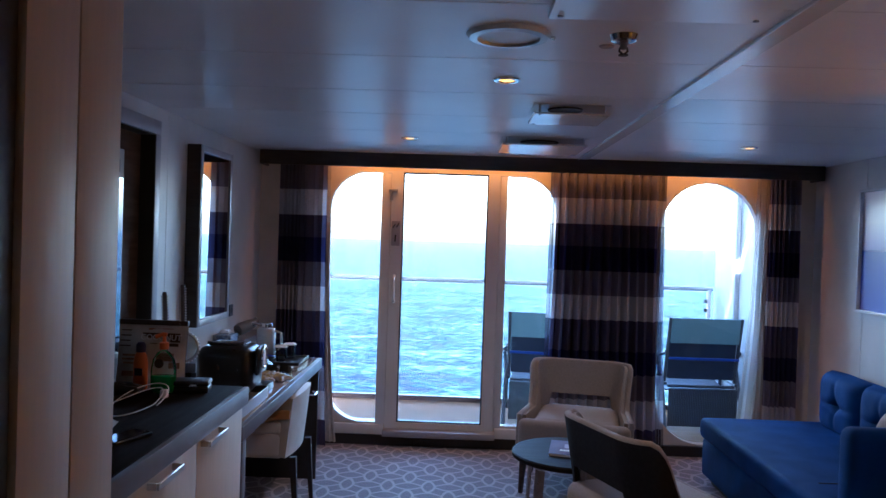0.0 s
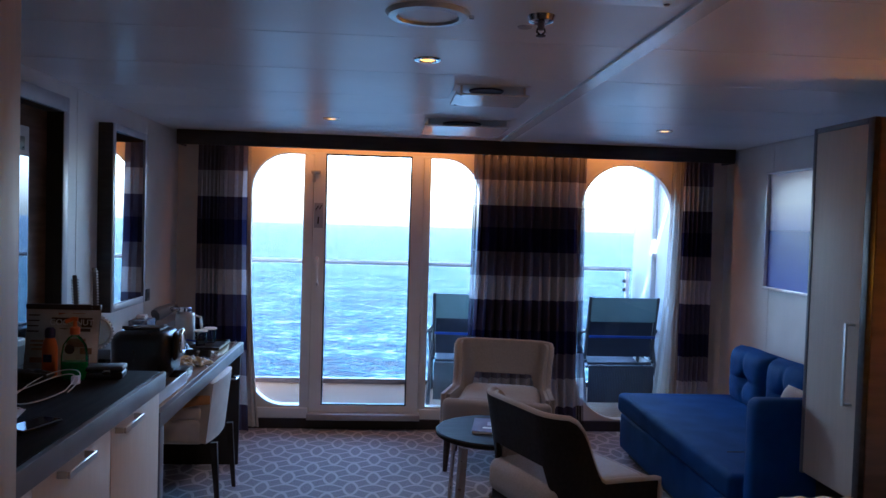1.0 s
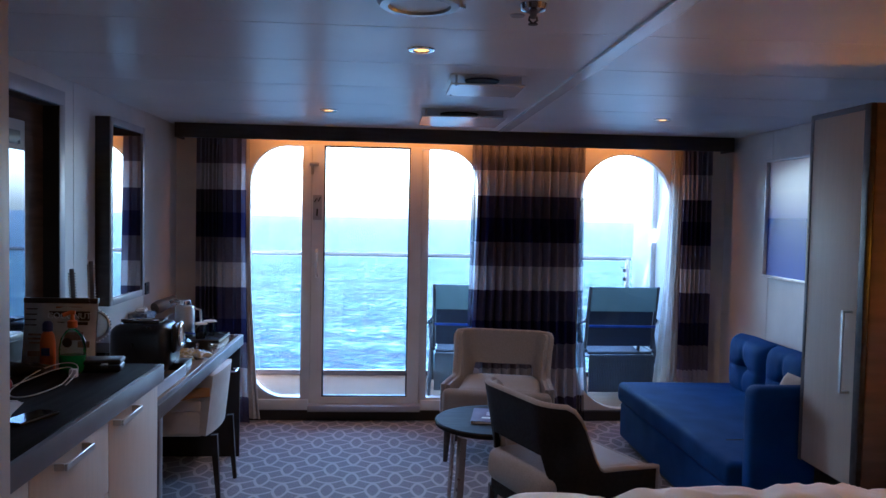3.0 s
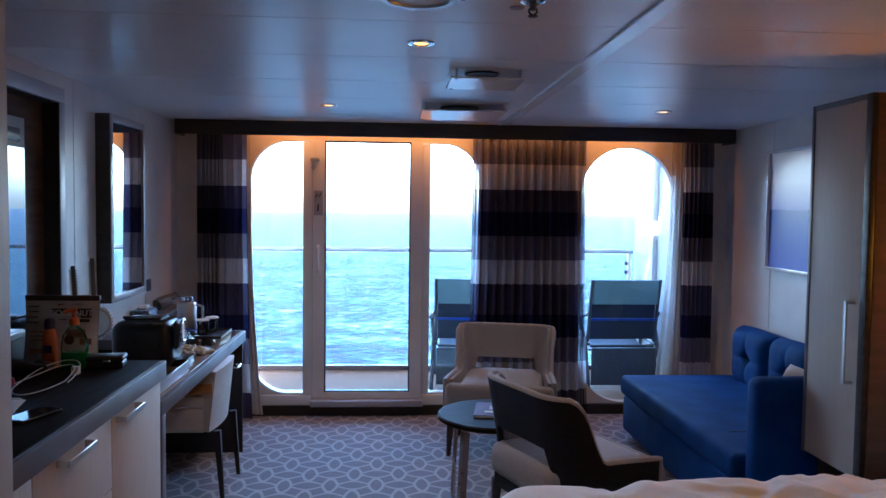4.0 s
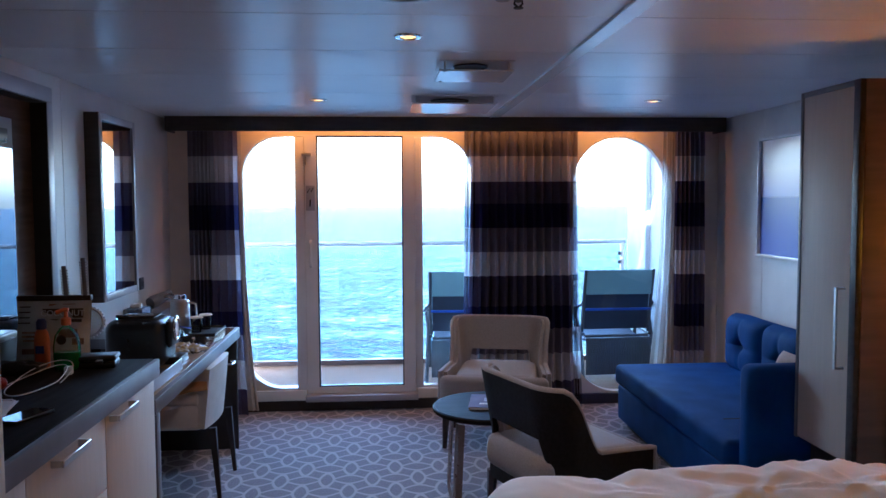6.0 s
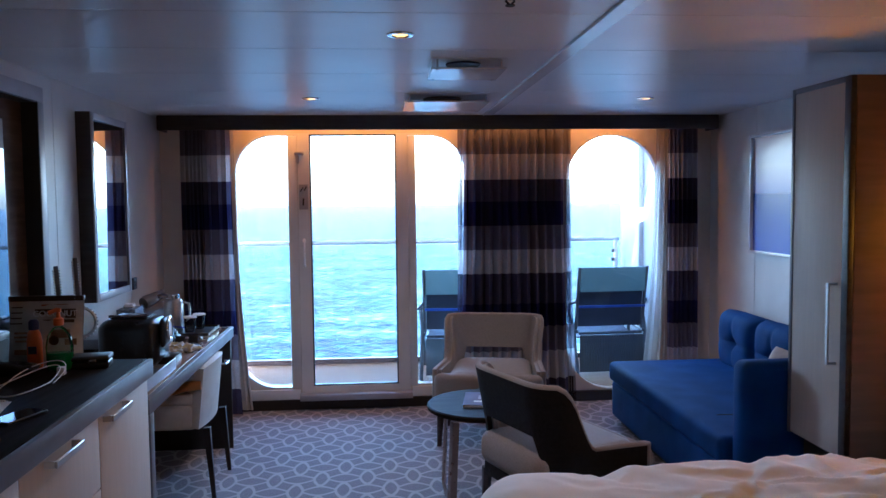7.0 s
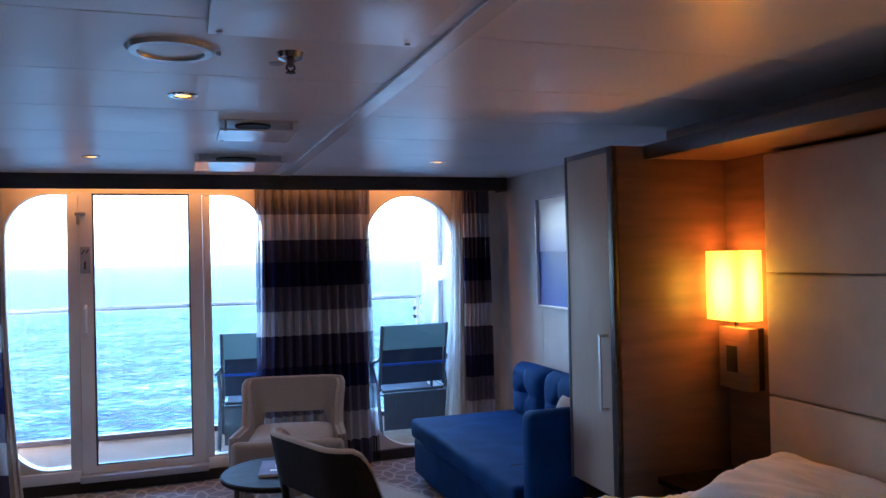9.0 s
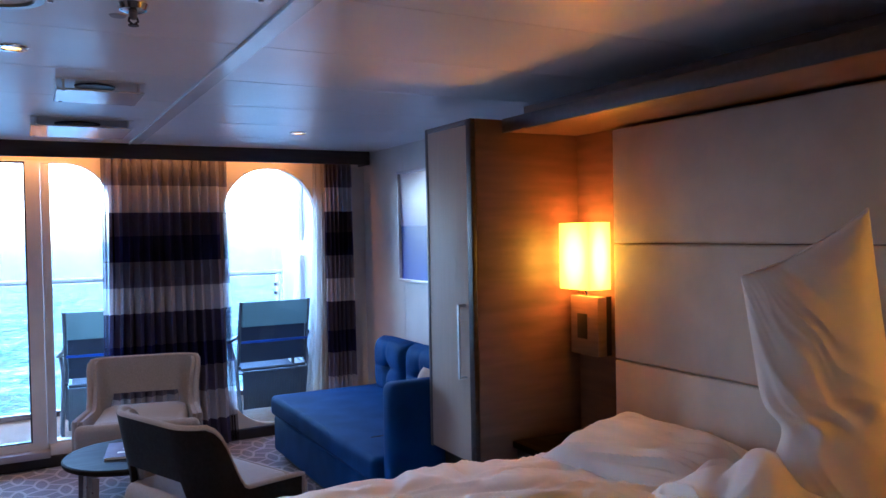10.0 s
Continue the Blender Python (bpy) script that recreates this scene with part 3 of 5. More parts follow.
part("bottom_rail", box(-2.15, 2.12, 7.98, 8.02, 0.06, 0.103, 0.004), M("pink_teak_kerb", (0.09, 0.062, 0.058), 0.7, scale=8, spec=0.2), bal)
for a, c in ((-2.14, -1.24), (-1.22, -0.32), (-0.30, 0.60), (0.62, 1.40), (1.42, 2.06)):
    ob = part("pane", box(a, c, 7.995, 8.005, 0.108, 1.13), BGLASS, bal)
    ob.visible_shadow = False
for x in (2.075,):
    part("post", box(x, x + 0.03, 7.98, 8.02, 0.06, 1.15, 0.004), ALU, bal)
    for z in (1.03, 0.95, 0.5):
        part("clamp", box(x - 0.025, x, 7.985, 8.015, z, z + 0.035, 0.003), CHAIRF, bal)


def deck_chair():
    th = thing("balcony_chair", (0, 0, 0), "navy mesh balcony recliner with a grey frame", "chair", "balcony chairs")
    # faces +y; the back leans towards -y
    w = 0.27

    def back(u, v):
        z = 0.40 + 0.50 * v
        return (-w + 2 * w * u, -0.14 - 0.09 * v + 0.012 * math.sin(math.pi * v), z)

    part("backrest", grid(8, 12, back, 0.012), SLING, th)
    part("headrest", grid(8, 4, lambda u, v: (-w + 2 * w * u, -0.235 - 0.022 * v + 0.008 * math.sin(math.pi * u), 0.70 + 0.20 * v), 0.03), M("pale_mesh_headrest", (0.12, 0.20, 0.22), 0.7, scale=120, bump=0.2), th, "paler headrest panel")
    part("seat", grid(8, 8, lambda u, v: (-w + 2 * w * u, -0.12 + 0.5 * v, 0.31 - 0.03 * math.sin(math.pi * v) + 0.04 * v), 0.012), SLING, th)
    part("strap", box(-w - 0.01, w + 0.01, -0.225, -0.207, 0.565, 0.585, 0.003), M("bright_blue_strap", (0.005, 0.035, 0.25), 0.5), th, "bright blue strap")
    for s in (-1, 1):
        x = s * (w + 0.015)
        part("back_rail", tube([(x, -0.12, 0.36), (x, -0.185, 0.66), (x, -0.25, 0.905)], 0.014), CHAIRF, th)
        part("armrest", tube([(x + s * 0.01, -0.18, 0.62), (x + s * 0.06, -0.02, 0.56), (x + s * 0.05, 0.30, 0.53)], 0.02, 8, flat=0.7), CHAIRF, th)
        part("leg", tube([(x + s * 0.03, 0.34, 0.0), (x + s * 0.04, 0.28, 0.53)], 0.016), CHAIRF, th)
        part("leg", tube([(x + s * 0.03, -0.30, 0.0), (x + s * 0.02, -0.12, 0.40), (x + s * 0.04, -0.02, 0.545)], 0.016), CHAIRF, th)
        part("side_rail", tube([(x, -0.16, 0.36), (x, 0.36, 0.38)], 0.014), CHAIRF, th)
    part("cross_bar", tube([(-w, -0.16, 0.345), (w, -0.16, 0.345)], 0.013), CHAIRF, th)
    # woven skirt under the seat
    sk = bmesh.new()
    for i in range(40):
        x = -w + 2 * w * i / 39
        box(x - 0.0055, x + 0.0055, -0.225, -0.215, 0.03, 0.33, 0, 1, sk)
    for j in range(17):
        z = 0.035 + j * 0.018
        box(-w, w, -0.214, -0.206, z, z + 0.0135, 0, 1, sk)
    part("woven_skirt", sk, CHAIRF, th, "grey woven lattice")
    return th


dc = deck_chair()
dc.matrix_basis = pose(1.825, 7.46, 0.06, 0, 0, 1)
copy_thing(dc, pose(0.575, 7.46, 0.06, 0, 0, -6))

solid("sea", grid(60, 60, lambda u, v: (-3000 + 6000 * u, 20 + 4400 * v ** 2.2, -24), 0), SEA, "choppy turquoise sea with small whitecaps", "water")

# ---- ceiling fittings ----


def downlight(x, y):
    th = thing("ceiling_downlight", (x, y, TOP), "small recessed ceiling downlight glowing amber", "light", "ceiling downlights")
    part("trim_ring", lathe([(0.030, TOP - 0.001), (0.034, TOP - 0.006), (0.048, TOP - 0.005), (0.052, TOP)], 28, pose(x, y, 0)), CHROME, th)
    spot = bpy.data.lights.new("downlight_beam", "SPOT")
    spot.energy, spot.color, spot.spot_size, spot.spot_blend, spot.shadow_soft_size = 1.1, (1.0, 0.66, 0.40), radians(120), 0.8, 0.02
    beam = new("downlight_beam", spot)
    beam.location = (x, y, TOP - 0.012)
    part("lens", lathe([(0, TOP - 0.003), (0.024, TOP - 0.0035), (0.030, TOP - 0.001)], 24, pose(x, y, 0)), BULB, th, "glowing amber lens")
    return th


for x, y in ((-0.004, 3.834), (-0.477, 5.617), (1.530, 5.603)):
    downlight(x, y)

sp = thing("ceiling_speaker", (-0.036, 3.20, TOP), "round white ceiling loudspeaker with a metal rim", "speaker")
part("rim", lathe([(0.085, TOP - 0.004), (0.09, TOP - 0.014), (0.112, TOP - 0.012), (0.122, TOP)], 40, pose(-0.036, 3.20, 0)), STEEL, sp)
part("grille", lathe([(0, TOP - 0.008), (0.086, TOP - 0.006)], 40, pose(-0.036, 3.20, 0)), WHITE, sp)
part("clip", box(0.082, 0.096, 3.184, 3.196, TOP - 0.014, TOP - 0.004, 0.002), CHROME, sp)

spr = thing("fire_sprinkler", (0.287, 3.175, TOP), "chrome fire sprinkler head in the ceiling", "sprinkler")
part("escutcheon", lathe([(0.0, TOP - 0.022), (0.02, TOP - 0.022), (0.035, TOP - 0.016), (0.041, TOP)], 24, pose(0.287, 3.175, 0)), CHROME, spr)
part("body", lathe([(0.011, TOP - 0.018), (0.010, TOP - 0.036), (0.006, TOP - 0.04), (0.0, TOP - 0.04)], 16, pose(0.287, 3.175, 0)), EDGED, spr)
for s in (-1, 1):
    part("yoke_arm", tube([(0.287 + s * 0.009, 3.175, TOP - 0.034), (0.287 + s * 0.012, 3.175, TOP - 0.044), (0.287, 3.175, TOP - 0.055)], 0.0032, 6), BLACKS, spr)
part("deflector", lathe([(0, TOP - 0.058), (0.014, TOP - 0.057), (0.014, TOP - 0.054), (0, TOP - 0.054)], 16, pose(0.287, 3.175, 0)), BLACKS, spr)
sen = thing("ceiling_sensor", (0.262, 3.30, TOP), "flat dark round sensor plate on the ceiling", "sensor")
part("plate", lathe([(0, TOP - 0.004), (0.02, TOP - 0.004), (0.024, TOP)], 24, pose(0.262, 3.30, 0)), EDGE, sen)

ht = thing("access_hatch", (0.325, 2.64, TOP), "white ceiling access hatch with corner screws", "hatch")
part("panel", box(0.052, 0.600, 2.28, 2.975, TOP - 0.016, TOP, 0.003), CEIL, ht)
for x in (0.08, 0.570):
    for y in (2.31, 2.945):
        part("screw", lathe([(0, TOP - 0.02), (0.007, TOP - 0.019), (0.008, TOP - 0.015)], 12, pose(x, y, 0)), EDGE, ht)


def air_vent(x0, x1, y0, y1, reach, r):
    th = thing("air_vent", ((x0 + x1) / 2, (y0 + y1) / 2, TOP), "white ceiling air vent with a hanging deflector plate", "vent", "ceiling air vents")
    zp = TOP - 0.046
    xc, yc = (x0 + x1) / 2 - 0.015, y0 + reach
    part("ceiling_plate", box(x0 - 0.005, x1 + 0.005, y0 - 0.005, y1 + 0.005, TOP - 0.003, TOP, 0.001, 1), CEIL, th)
    # closed black disc stands in for the shade inside the open duct
    part("duct_dark_disc", lathe([(0, TOP - 0.007), (r - 0.008, TOP - 0.007), (r - 0.003, TOP - 0.010), (r, TOP - 0.003)], 32, pose(xc, yc, 0)), BLACKS, th, "round black disc for the dark inside the duct mouth")
    plate = box(x0, x1, y0, y1, zp, zp + 0.003, 0.001, 1)
    pl0 = part("deflector_plate", plate, VENTM, th)
    part("front_lip", box(x0, x1, y0 - 0.004, y0, zp, zp + 0.007, 0.001, 1), VENTM, pl0)
    part("side_lip", box(x0 - 0.004, x0, y0 - 0.004, y1, zp, zp + 0.012, 0.001, 1), VENTM, pl0)
    for x in (x0 + 0.02, x1 - 0.02):
        for y in (y0 + 0.015, y1 - 0.015):
            part("post", tube([(x, y, TOP - 0.003), (x, y, zp + 0.003)], 0.005), STEEL, th)
            part("screw", lathe([(0, -0.004), (0.006, -0.003), (0.007, 0)], 10, pose(x, y, zp)), EDGE, th)
    return th


air_vent(0.147, 0.463, 4.30, 4.61, 0.13, 0.078)
air_vent(0.07, 0.55, 5.41, 5.89, 0.20, 0.115)

# ---- the west side: closet, chest, desk, mirrors ----
cl = thing("closet", (-1.25, 1.8, 0), "tall pale ash closet beside the entrance", "closet")
part("side_panel", box(LW, -0.866, 2.18, 2.53, 0, TOP - 0.002, 0.003), ASH, cl)
part("door", box(-0.865, -0.85, 2.358, 2.53, 0.06, TOP - 0.006, 0.002), ASH, cl)
part("door", box(-0.865, -0.85, 2.182, 2.352, 0.06, TOP - 0.006, 0.002), ASH, cl)
part("body", box(LW, -0.86, 0.8, 2.177, 0, TOP - 0.002, 0.003), DARKW, cl, "dark brown wooden return")

CHEST_TOP = 0.9245
ch = thing("chest", (-1.3, 3.3, 0), "pale ash chest of drawers with a dark top", "chest")
part("carcass", box(LW, -1.022, 2.535, 4.04, 0.06, 0.862, 0.003), ASH, ch)
part("plinth", box(LW, -1.052, 2.545, 4.03, 0, 0.06), BLACKS, ch)
part("top", box(LW, -0.999, 2.535, 4.045, 0.862, 0.924, 0.003), BLACKT, ch, "dark brown wood top")
part("front_edging", box(-0.998, -0.978, 2.535, 4.048, 0.856, 0.923, 0.004), EDGED, ch, "grey edge band")


def front(y0, y1, z0, z1, name, grip):
    fr = part(name, box(-1.022, -1.0, y0 + 0.002, y1 - 0.002, z0 + 0.002, z1 - 0.002, 0.002), ASH, ch)
    zc = z1 - 0.032
    bar = bmesh.new()
    box(-0.972, -0.964, grip - 0.10, grip + 0.10, zc - 0.010, zc + 0.010, 0.002, 1, bar)
    for y in (grip - 0.10, grip + 0.092):
        box(-1.0, -0.9725, y, y + 0.008, zc - 0.010, zc + 0.010, 0.001, 1, bar)
    part("handle", bar, STEEL, fr, "brushed steel bar handle")


front(3.505, 4.038, 0.06, 0.858, "door", 3.64)
front(2.945, 3.505, 0.61, 0.858, "drawer", 3.19)
front(2.945, 3.505, 0.335, 0.61, "drawer", 3.19)
front(2.945, 3.505, 0.06, 0.335, "drawer", 3.19)
front(2.537, 2.945, 0.06, 0.858, "door", 2.70)

DESKT = M("glossy_tan_desk_top", (0.34, 0.27, 0.22), 0.12, scale=5, stretch=(8, 1, 1), col2=(0.27, 0.21, 0.17), coat=0.4)
dk = thing("desk", (-1.3, 4.95, 0), "long tan desk with a grey edge and dark end panels", "desk")
part("top", box(LW, -1.027, 4.055, 5.83, 0.71, 0.759, 0.003), DESKT, dk)
part("front_edging", box(-1.027, -1.0, 4.055, 5.845, 0.695, 0.757, 0.004), EDGED, dk, "grey edge band")
part("end_edging", box(LW, -1.0, 5.83, 5.845, 0.695, 0.758, 0.003), EDGE, dk)
part("end_panel", box(LW, -1.015, 5.81, 5.83, 0, 0.695, 0.003), BLACKS, dk)
part("near_panel", box(LW, -1.018, 4.06, 4.11, 0, 0.695, 0.003), BLACKS, dk, "dark end panel")
part("panel_edging", box(-1.018, -1.0, 4.06, 4.11, 0, 0.694, 0.003), EDGED, dk, "grey edge band")
part("modesty_panel", box(LW, -1.60, 4.12, 5.80, 0.1, 0.69), BLACKS, dk)
sh2 = thing("wall_ledge", (-1.57, 5.7, 0.8), "low dark ledge along the wall behind the desk", "shelf")
part("board", box(LW, -1.50, 4.95, 6.42, 0.80, 0.85, 0.004), EDGED, sh2)
part("riser", box(LW, -1.53, 4.97, 5.80, 0.7595, 0.799, 0.002), BLACKT, sh2)
fo = thing("desk_organiser", (-1.1, 4.4, 0.76), "grey metal desk organiser with an open front", "organiser")
part("tray_floor", box(-1.22, -1.045, 4.16, 4.62, 0.7595, 0.766, 0.001, 1), BLACKS, fo)
part("front_plate", box(-1.045, -1.039, 4.16, 4.62, 0.7595, 0.812, 0.002, 1), EDGE, fo, "grey front plate")
part("side_plate", box(-1.22, -1.046, 4.155, 4.16, 0.7595, 0.80, 0.001, 1), EDGE, fo)

tv = thing("television_niche", (-1.6, 3.6, 1.1), "grey framed wall niche with a walnut back", "niche")
part("frame_top", box(LW, -1.56, 2.535, 4.565, 1.975, 2.039, 0.003), EDGE, tv)
part("frame_side", box(LW, -1.56, 4.512, 4.565, 0.932, 1.974, 0.003), EDGE, tv)
part("frame_lining", box(LW + 0.002, -1.562, 4.506, 4.511, 0.932, 1.972), BLACKS, tv, "dark lining")
part("frame_lining", box(LW + 0.002, -1.562, 2.54, 4.505, 1.969, 1.974), BLACKS, tv, "dark lining")
part("back", box(LW, -1.632, 2.54, 4.505, 0.932, 1.968), M("dark_walnut_board", (0.13, 0.078, 0.052), 0.7, spec=0.12, scale=3, stretch=(1, 1, 9), col2=(0.07, 0.043, 0.03)), tv, "walnut back board")
tvs = thing("television", (-1.6, 3.4, 1.3), "flat television with a glossy reflecting screen", "television")
part("mount_panel", box(-1.631, -1.604, 2.70, 4.275, 0.99, 1.875, 0.004), EDGE, tvs, "silver grey mounting panel")
part("sound_bar", box(-1.6035, -1.594, 2.75, 4.215, 1.775, 1.83, 0.003), BLACK, tvs, "black bar over the screen")
part("bezel", box(-1.6035, -1.594, 2.75, 4.255, 1.0, 1.765, 0.003), EDGE, tvs, "thin silver bezel")
part("screen", box(-1.594, -1.592, 2.76, 4.243, 1.012, 1.752), SCREEN, tvs, "glossy reflecting glass")

mb = thing("media_box", (-1.52, 4.0, CHEST_TOP), "black media box standing under the television", "media box")
part("casing", box(-1.585, -1.50, 3.62, 4.03, CHEST_TOP, CHEST_TOP + 0.125, 0.008, 3), BLACK, mb)
part("front_lip", box(-1.4995, -1.495, 3.64, 4.01, CHEST_TOP + 0.02, CHEST_TOP + 0.10, 0.001, 1), BLACKS, mb)
mr = thing("wall_mirror", (-1.6, 5.42, 1.01), "tall rectangular wall mirror in a dark box frame", "mirror")
for nm, a in (("frame_side", (5.135, 5.172, 1.01, 2.003)), ("frame_side", (5.672, 5.71, 1.01, 2.003)), ("frame_rail", (5.173, 5.671, 1.965, 2.003)), ("frame_rail", (5.173, 5.671, 1.01, 1.048))):
    part(nm, box(LW, -1.566, a[0], a[1], a[2], a[3], 0.002), DARKW, mr)
    part("frame_face", box(-1.566, -1.560, a[0] + 0.001, a[1] - 0.001, a[2] + 0.001, a[3] - 0.001, 0.001), EDGE, mr, "grey face strip")
part("glass", box(-0.003, 0.003, -0.246, 0.246, 1.049, 1.964, m=pose(-1.577, 5.422, 0, 0, 0, -1.5)), MIRROR, mr, "silvered mirror glass")
sw = thing("wall_switch", (LW, 6.0, 0.98), "small dark switch plate on the wall", "switch")
part("plate", box(LW, LW + 0.012, 5.96, 6.035, 0.985, 1.06, 0.003), M("switch_grey", (0.06, 0.07, 0.09), 0.4), sw)
part("rocker", box(LW + 0.012, LW + 0.016, 5.98, 6.015, 1.005, 1.04, 0.002), CHAIRF, sw)


def desk_chair():
    th = thing("desk_chair", (0, 0, 0), "ivory upholstered low-back chair with black legs", "chair")
    # faces -x; centre of the seat at the origin
    part("seat", box(-0.27, 0.20, -0.27, 0.27, 0.36, 0.50, 0.03, 3), IVORY, th)

    def bk(u, v):
        a = (u - 0.5) * 2
        return (0.245 + 0.035 * v - 0.03 * a * a, 0.275 * a, 0.37 + 0.31 * v + 0.012 * (1 - a * a) * v)

    part("backrest", grid(14, 10, bk, 0.075), IVORY, th)
    part("pull_handle", tube([(0.30, -0.05, 0.665), (0.325, -0.05, 0.665), (0.33, 0.0, 0.665), (0.325, 0.05, 0.665), (0.30, 0.05, 0.665)], 0.006), CHROME, th, "chrome pull handle")
    for y in (-1, 1):
        part("side_wing", box(0.0, 0.19, y * 0.25 - 0.022, y * 0.25 + 0.022, 0.49, 0.56, 0.018, 3), IVORY, th)
        part("arm_cap", tube([(0.235, y * 0.272, 0.60), (0.15, y * 0.276, 0.592), (0.06, y * 0.276, 0.57), (-0.01, y * 0.276, 0.535), (-0.055, y * 0.272, 0.49)], 0.030, 10, flat=0.55), M("warm_beech", (0.55, 0.27, 0.09), 0.35, scale=10), th, "curved beech arm cap")
        for x, dx in ((0.25, 0.03), (-0.23, -0.01)):
            leg = bmesh.new()
            tube([(x + dx, y * 0.245, 0.0), (x, y * 0.235, 0.37)], [0.014, 0.026], 4, bm=leg)
            part("leg", leg, BLACKS, th, smooth=False)
    return th


dch = desk_chair()
for piece in dch.children_recursive:
    piece.data.transform(Matrix.Diagonal((0.97, 0.86, 1, 1)))
dch.matrix_basis = pose(-1.235, 5.205, 0)

# ---- armchairs and table ----


def tub_chair():
    """Faces -y. Wrap-round back with a gap above the seat."""
    th = thing("armchair", (0, 0, 0), "grey woven tub armchair with a dark outer back", "armchair", "armchairs by the table")
    LEAN = 0.2
    W, F, B, r = 0.28, -0.27, 0.215, 0.11

    def plan(s):
        x, y, nx, ny = line(s)
        return x * (1 + 0.13 * max(0, (0.10 - y) / 0.37)), y, nx, ny

    def line(s):
        # s from 0 (one arm's front) to 1: the plan curve and the outward normal
        legs, arc_l, back = B - r - F, math.pi / 2 * r, 2 * (W - r)
        d = s * (2 * legs + 2 * arc_l + back)
        if d < legs:
            return -W, F + d, -1, 0
        d -= legs
        if d < arc_l:
            a = d / r
            return -W + r - r * math.cos(a), B - r + r * math.sin(a), -math.cos(a), math.sin(a)
        d -= arc_l
        if d < back:
            return -W + r + d, B, 0, 1
        d -= back
        if d < arc_l:
            a = d / r
            return W - r + r * math.sin(a), B - r + r * math.cos(a), math.sin(a), math.cos(a)
        d -= arc_l
        return W, B - r - d, 1, 0

    def rise(s):
        x, y, nx, ny = plan(s)
        t = min(1, max(0, (0.17 - y) / 0.16))
        t = t * t * (3 - 2 * t) * 0.5 + t * 0.5
        top = 0.755 + (0.485 - 0.755) * t - 0.02 * max(0, -0.1 - y)
        t2 = min(1, max(0, (abs(x) - 0.185) / 0.04))
        t2 = t2 * t2 * (3 - 2 * t2)
        return 0.545 + (0.29 - 0.545) * t2, top

    def sheet(off, lean):
        def fn(u, v):
            x, y, nx, ny = plan(u)
            lo, hi = rise(u)
            z = lo + (hi - lo) * v
            out = off + lean * max(0, z - 0.45) * (0.35 + 0.65 * max(0, ny))
            return (x + nx * out, y + ny * out, z)
        return fn

    part("inner_back", grid(64, 12, sheet(-0.018, LEAN), 0.022), GREYF, th)
    part("outer_shell", grid(64, 12, sheet(0.014, LEAN), 0.020), BACKF, th, "dark taupe outer shell")
    rim = []
    for i in range(65):
        x, y, nx, ny = plan(i / 64)
        lo, hi = rise(i / 64)
        out = -0.004 + LEAN * max(0, hi - 0.45) * (0.35 + 0.65 * max(0, ny))
        rim.append((x + nx * out, y + ny * out, hi))
    for k, end in ((0, 0), (-1, 1)):
        x, y, nx, ny = plan(end)
        tail = [(x, F - 0.012, z) for z in (0.485, 0.45, 0.38, 0.30)]
        rim = list(reversed(tail)) + rim if k == 0 else rim + tail
    part("rim_piping", tube(rim, 0.017, 10), GREYF, th)
    part("seat_cushion", box(-W + 0.035, W - 0.035, -0.32, 0.265, 0.32, 0.472, 0.055, 4), GREYF, th)
    part("seat_apron", box(-0.318, 0.318, -0.338, -0.258, 0.26, 0.468, 0.04, 4), GREYF, th, "rounded front edge of the seat")
    part("seat_base", box(-W + 0.02, W - 0.02, -0.28, 0.22, 0.25, 0.33, 0.02, 2), BACKF, th)
    for x in (-0.285, 0.285):
        for y in (-0.265, 0.18):
            leg = bmesh.new()
            tube([(x * 1.04, y * 1.06, 0.0), (x, y, 0.27)], [0.014, 0.027], 6, bm=leg)
            part("leg", leg, DARKW, th)
    return th


ac = tub_chair()
for piece in ac.children_recursive:
    piece.data.transform(Matrix.Diagonal((1.05, 0.95, 0.99, 1)))
ac.matrix_basis = pose(0.625, 5.90, 0, 0, 0, -13)
copy_thing(ac, pose(0.66, 4.31, 0, 0, 0, 112) @ Matrix.Diagonal((0.98, 0.96, 1.03, 1)))

tb = thing("coffee_table", (0.425, 4.825, 0), "round black coffee table on bronze strip legs", "table")
part("tabletop", lathe([(0, 0.47), (0.27, 0.47), (0.286, 0.478), (0.288, 0.494), (0.281, 0.501), (0, 0.501)], 56, pose(0.425, 4.825, 0)), M("black_stained_wood", (0.012, 0.011, 0.012), 0.6, spec=0.1, scale=5, stretch=(1, 9, 1), col2=(0.008, 0.008, 0.008)), tb)
BRONZE = M("brushed_bronze", (0.30, 0.235, 0.19), 0.3, 1.0, scale=30)
for s in (-1, 1):
    x = 0.425 + s * 0.19
    part("leg_frame", tube([(x - s * 0.02, 4.605, 0.468), (x, 4.605, 0.03), (x, 4.62, 0.012), (x, 5.03, 0.012), (x, 5.045, 0.03), (x - s * 0.02, 5.045, 0.468)], 0.011, 4, flat=2.6), BRONZE, tb)
part("top_brace", box(0.24, 0.61, 4.805, 4.845, 0.455, 0.47, 0.002), BRONZE, tb)
bk = thing("brochure", (0.43, 4.85, 0.502), "dark purple brochure lying on the table", "book")
lay = pose(0.43, 4.85, 0.502, 0, 0, -10)
part("pages", box(-0.10, 0.10, -0.13, 0.13, 0.0, 0.010, 0.001, m=lay), WHITE, bk)
cv = part("cover", box(-0.102, 0.102, -0.132, 0.132, 0.0105, 0.012, 0, m=lay), M("purple_cover", (0.085, 0.07, 0.15), 0.65, scale=14, col2=(0.15, 0.12, 0.2)), bk)
part("title_bar", box(-0.05, 0.06, -0.07, -0.045, 0.0122, 0.0128, 0, m=lay), WHITE, cv)
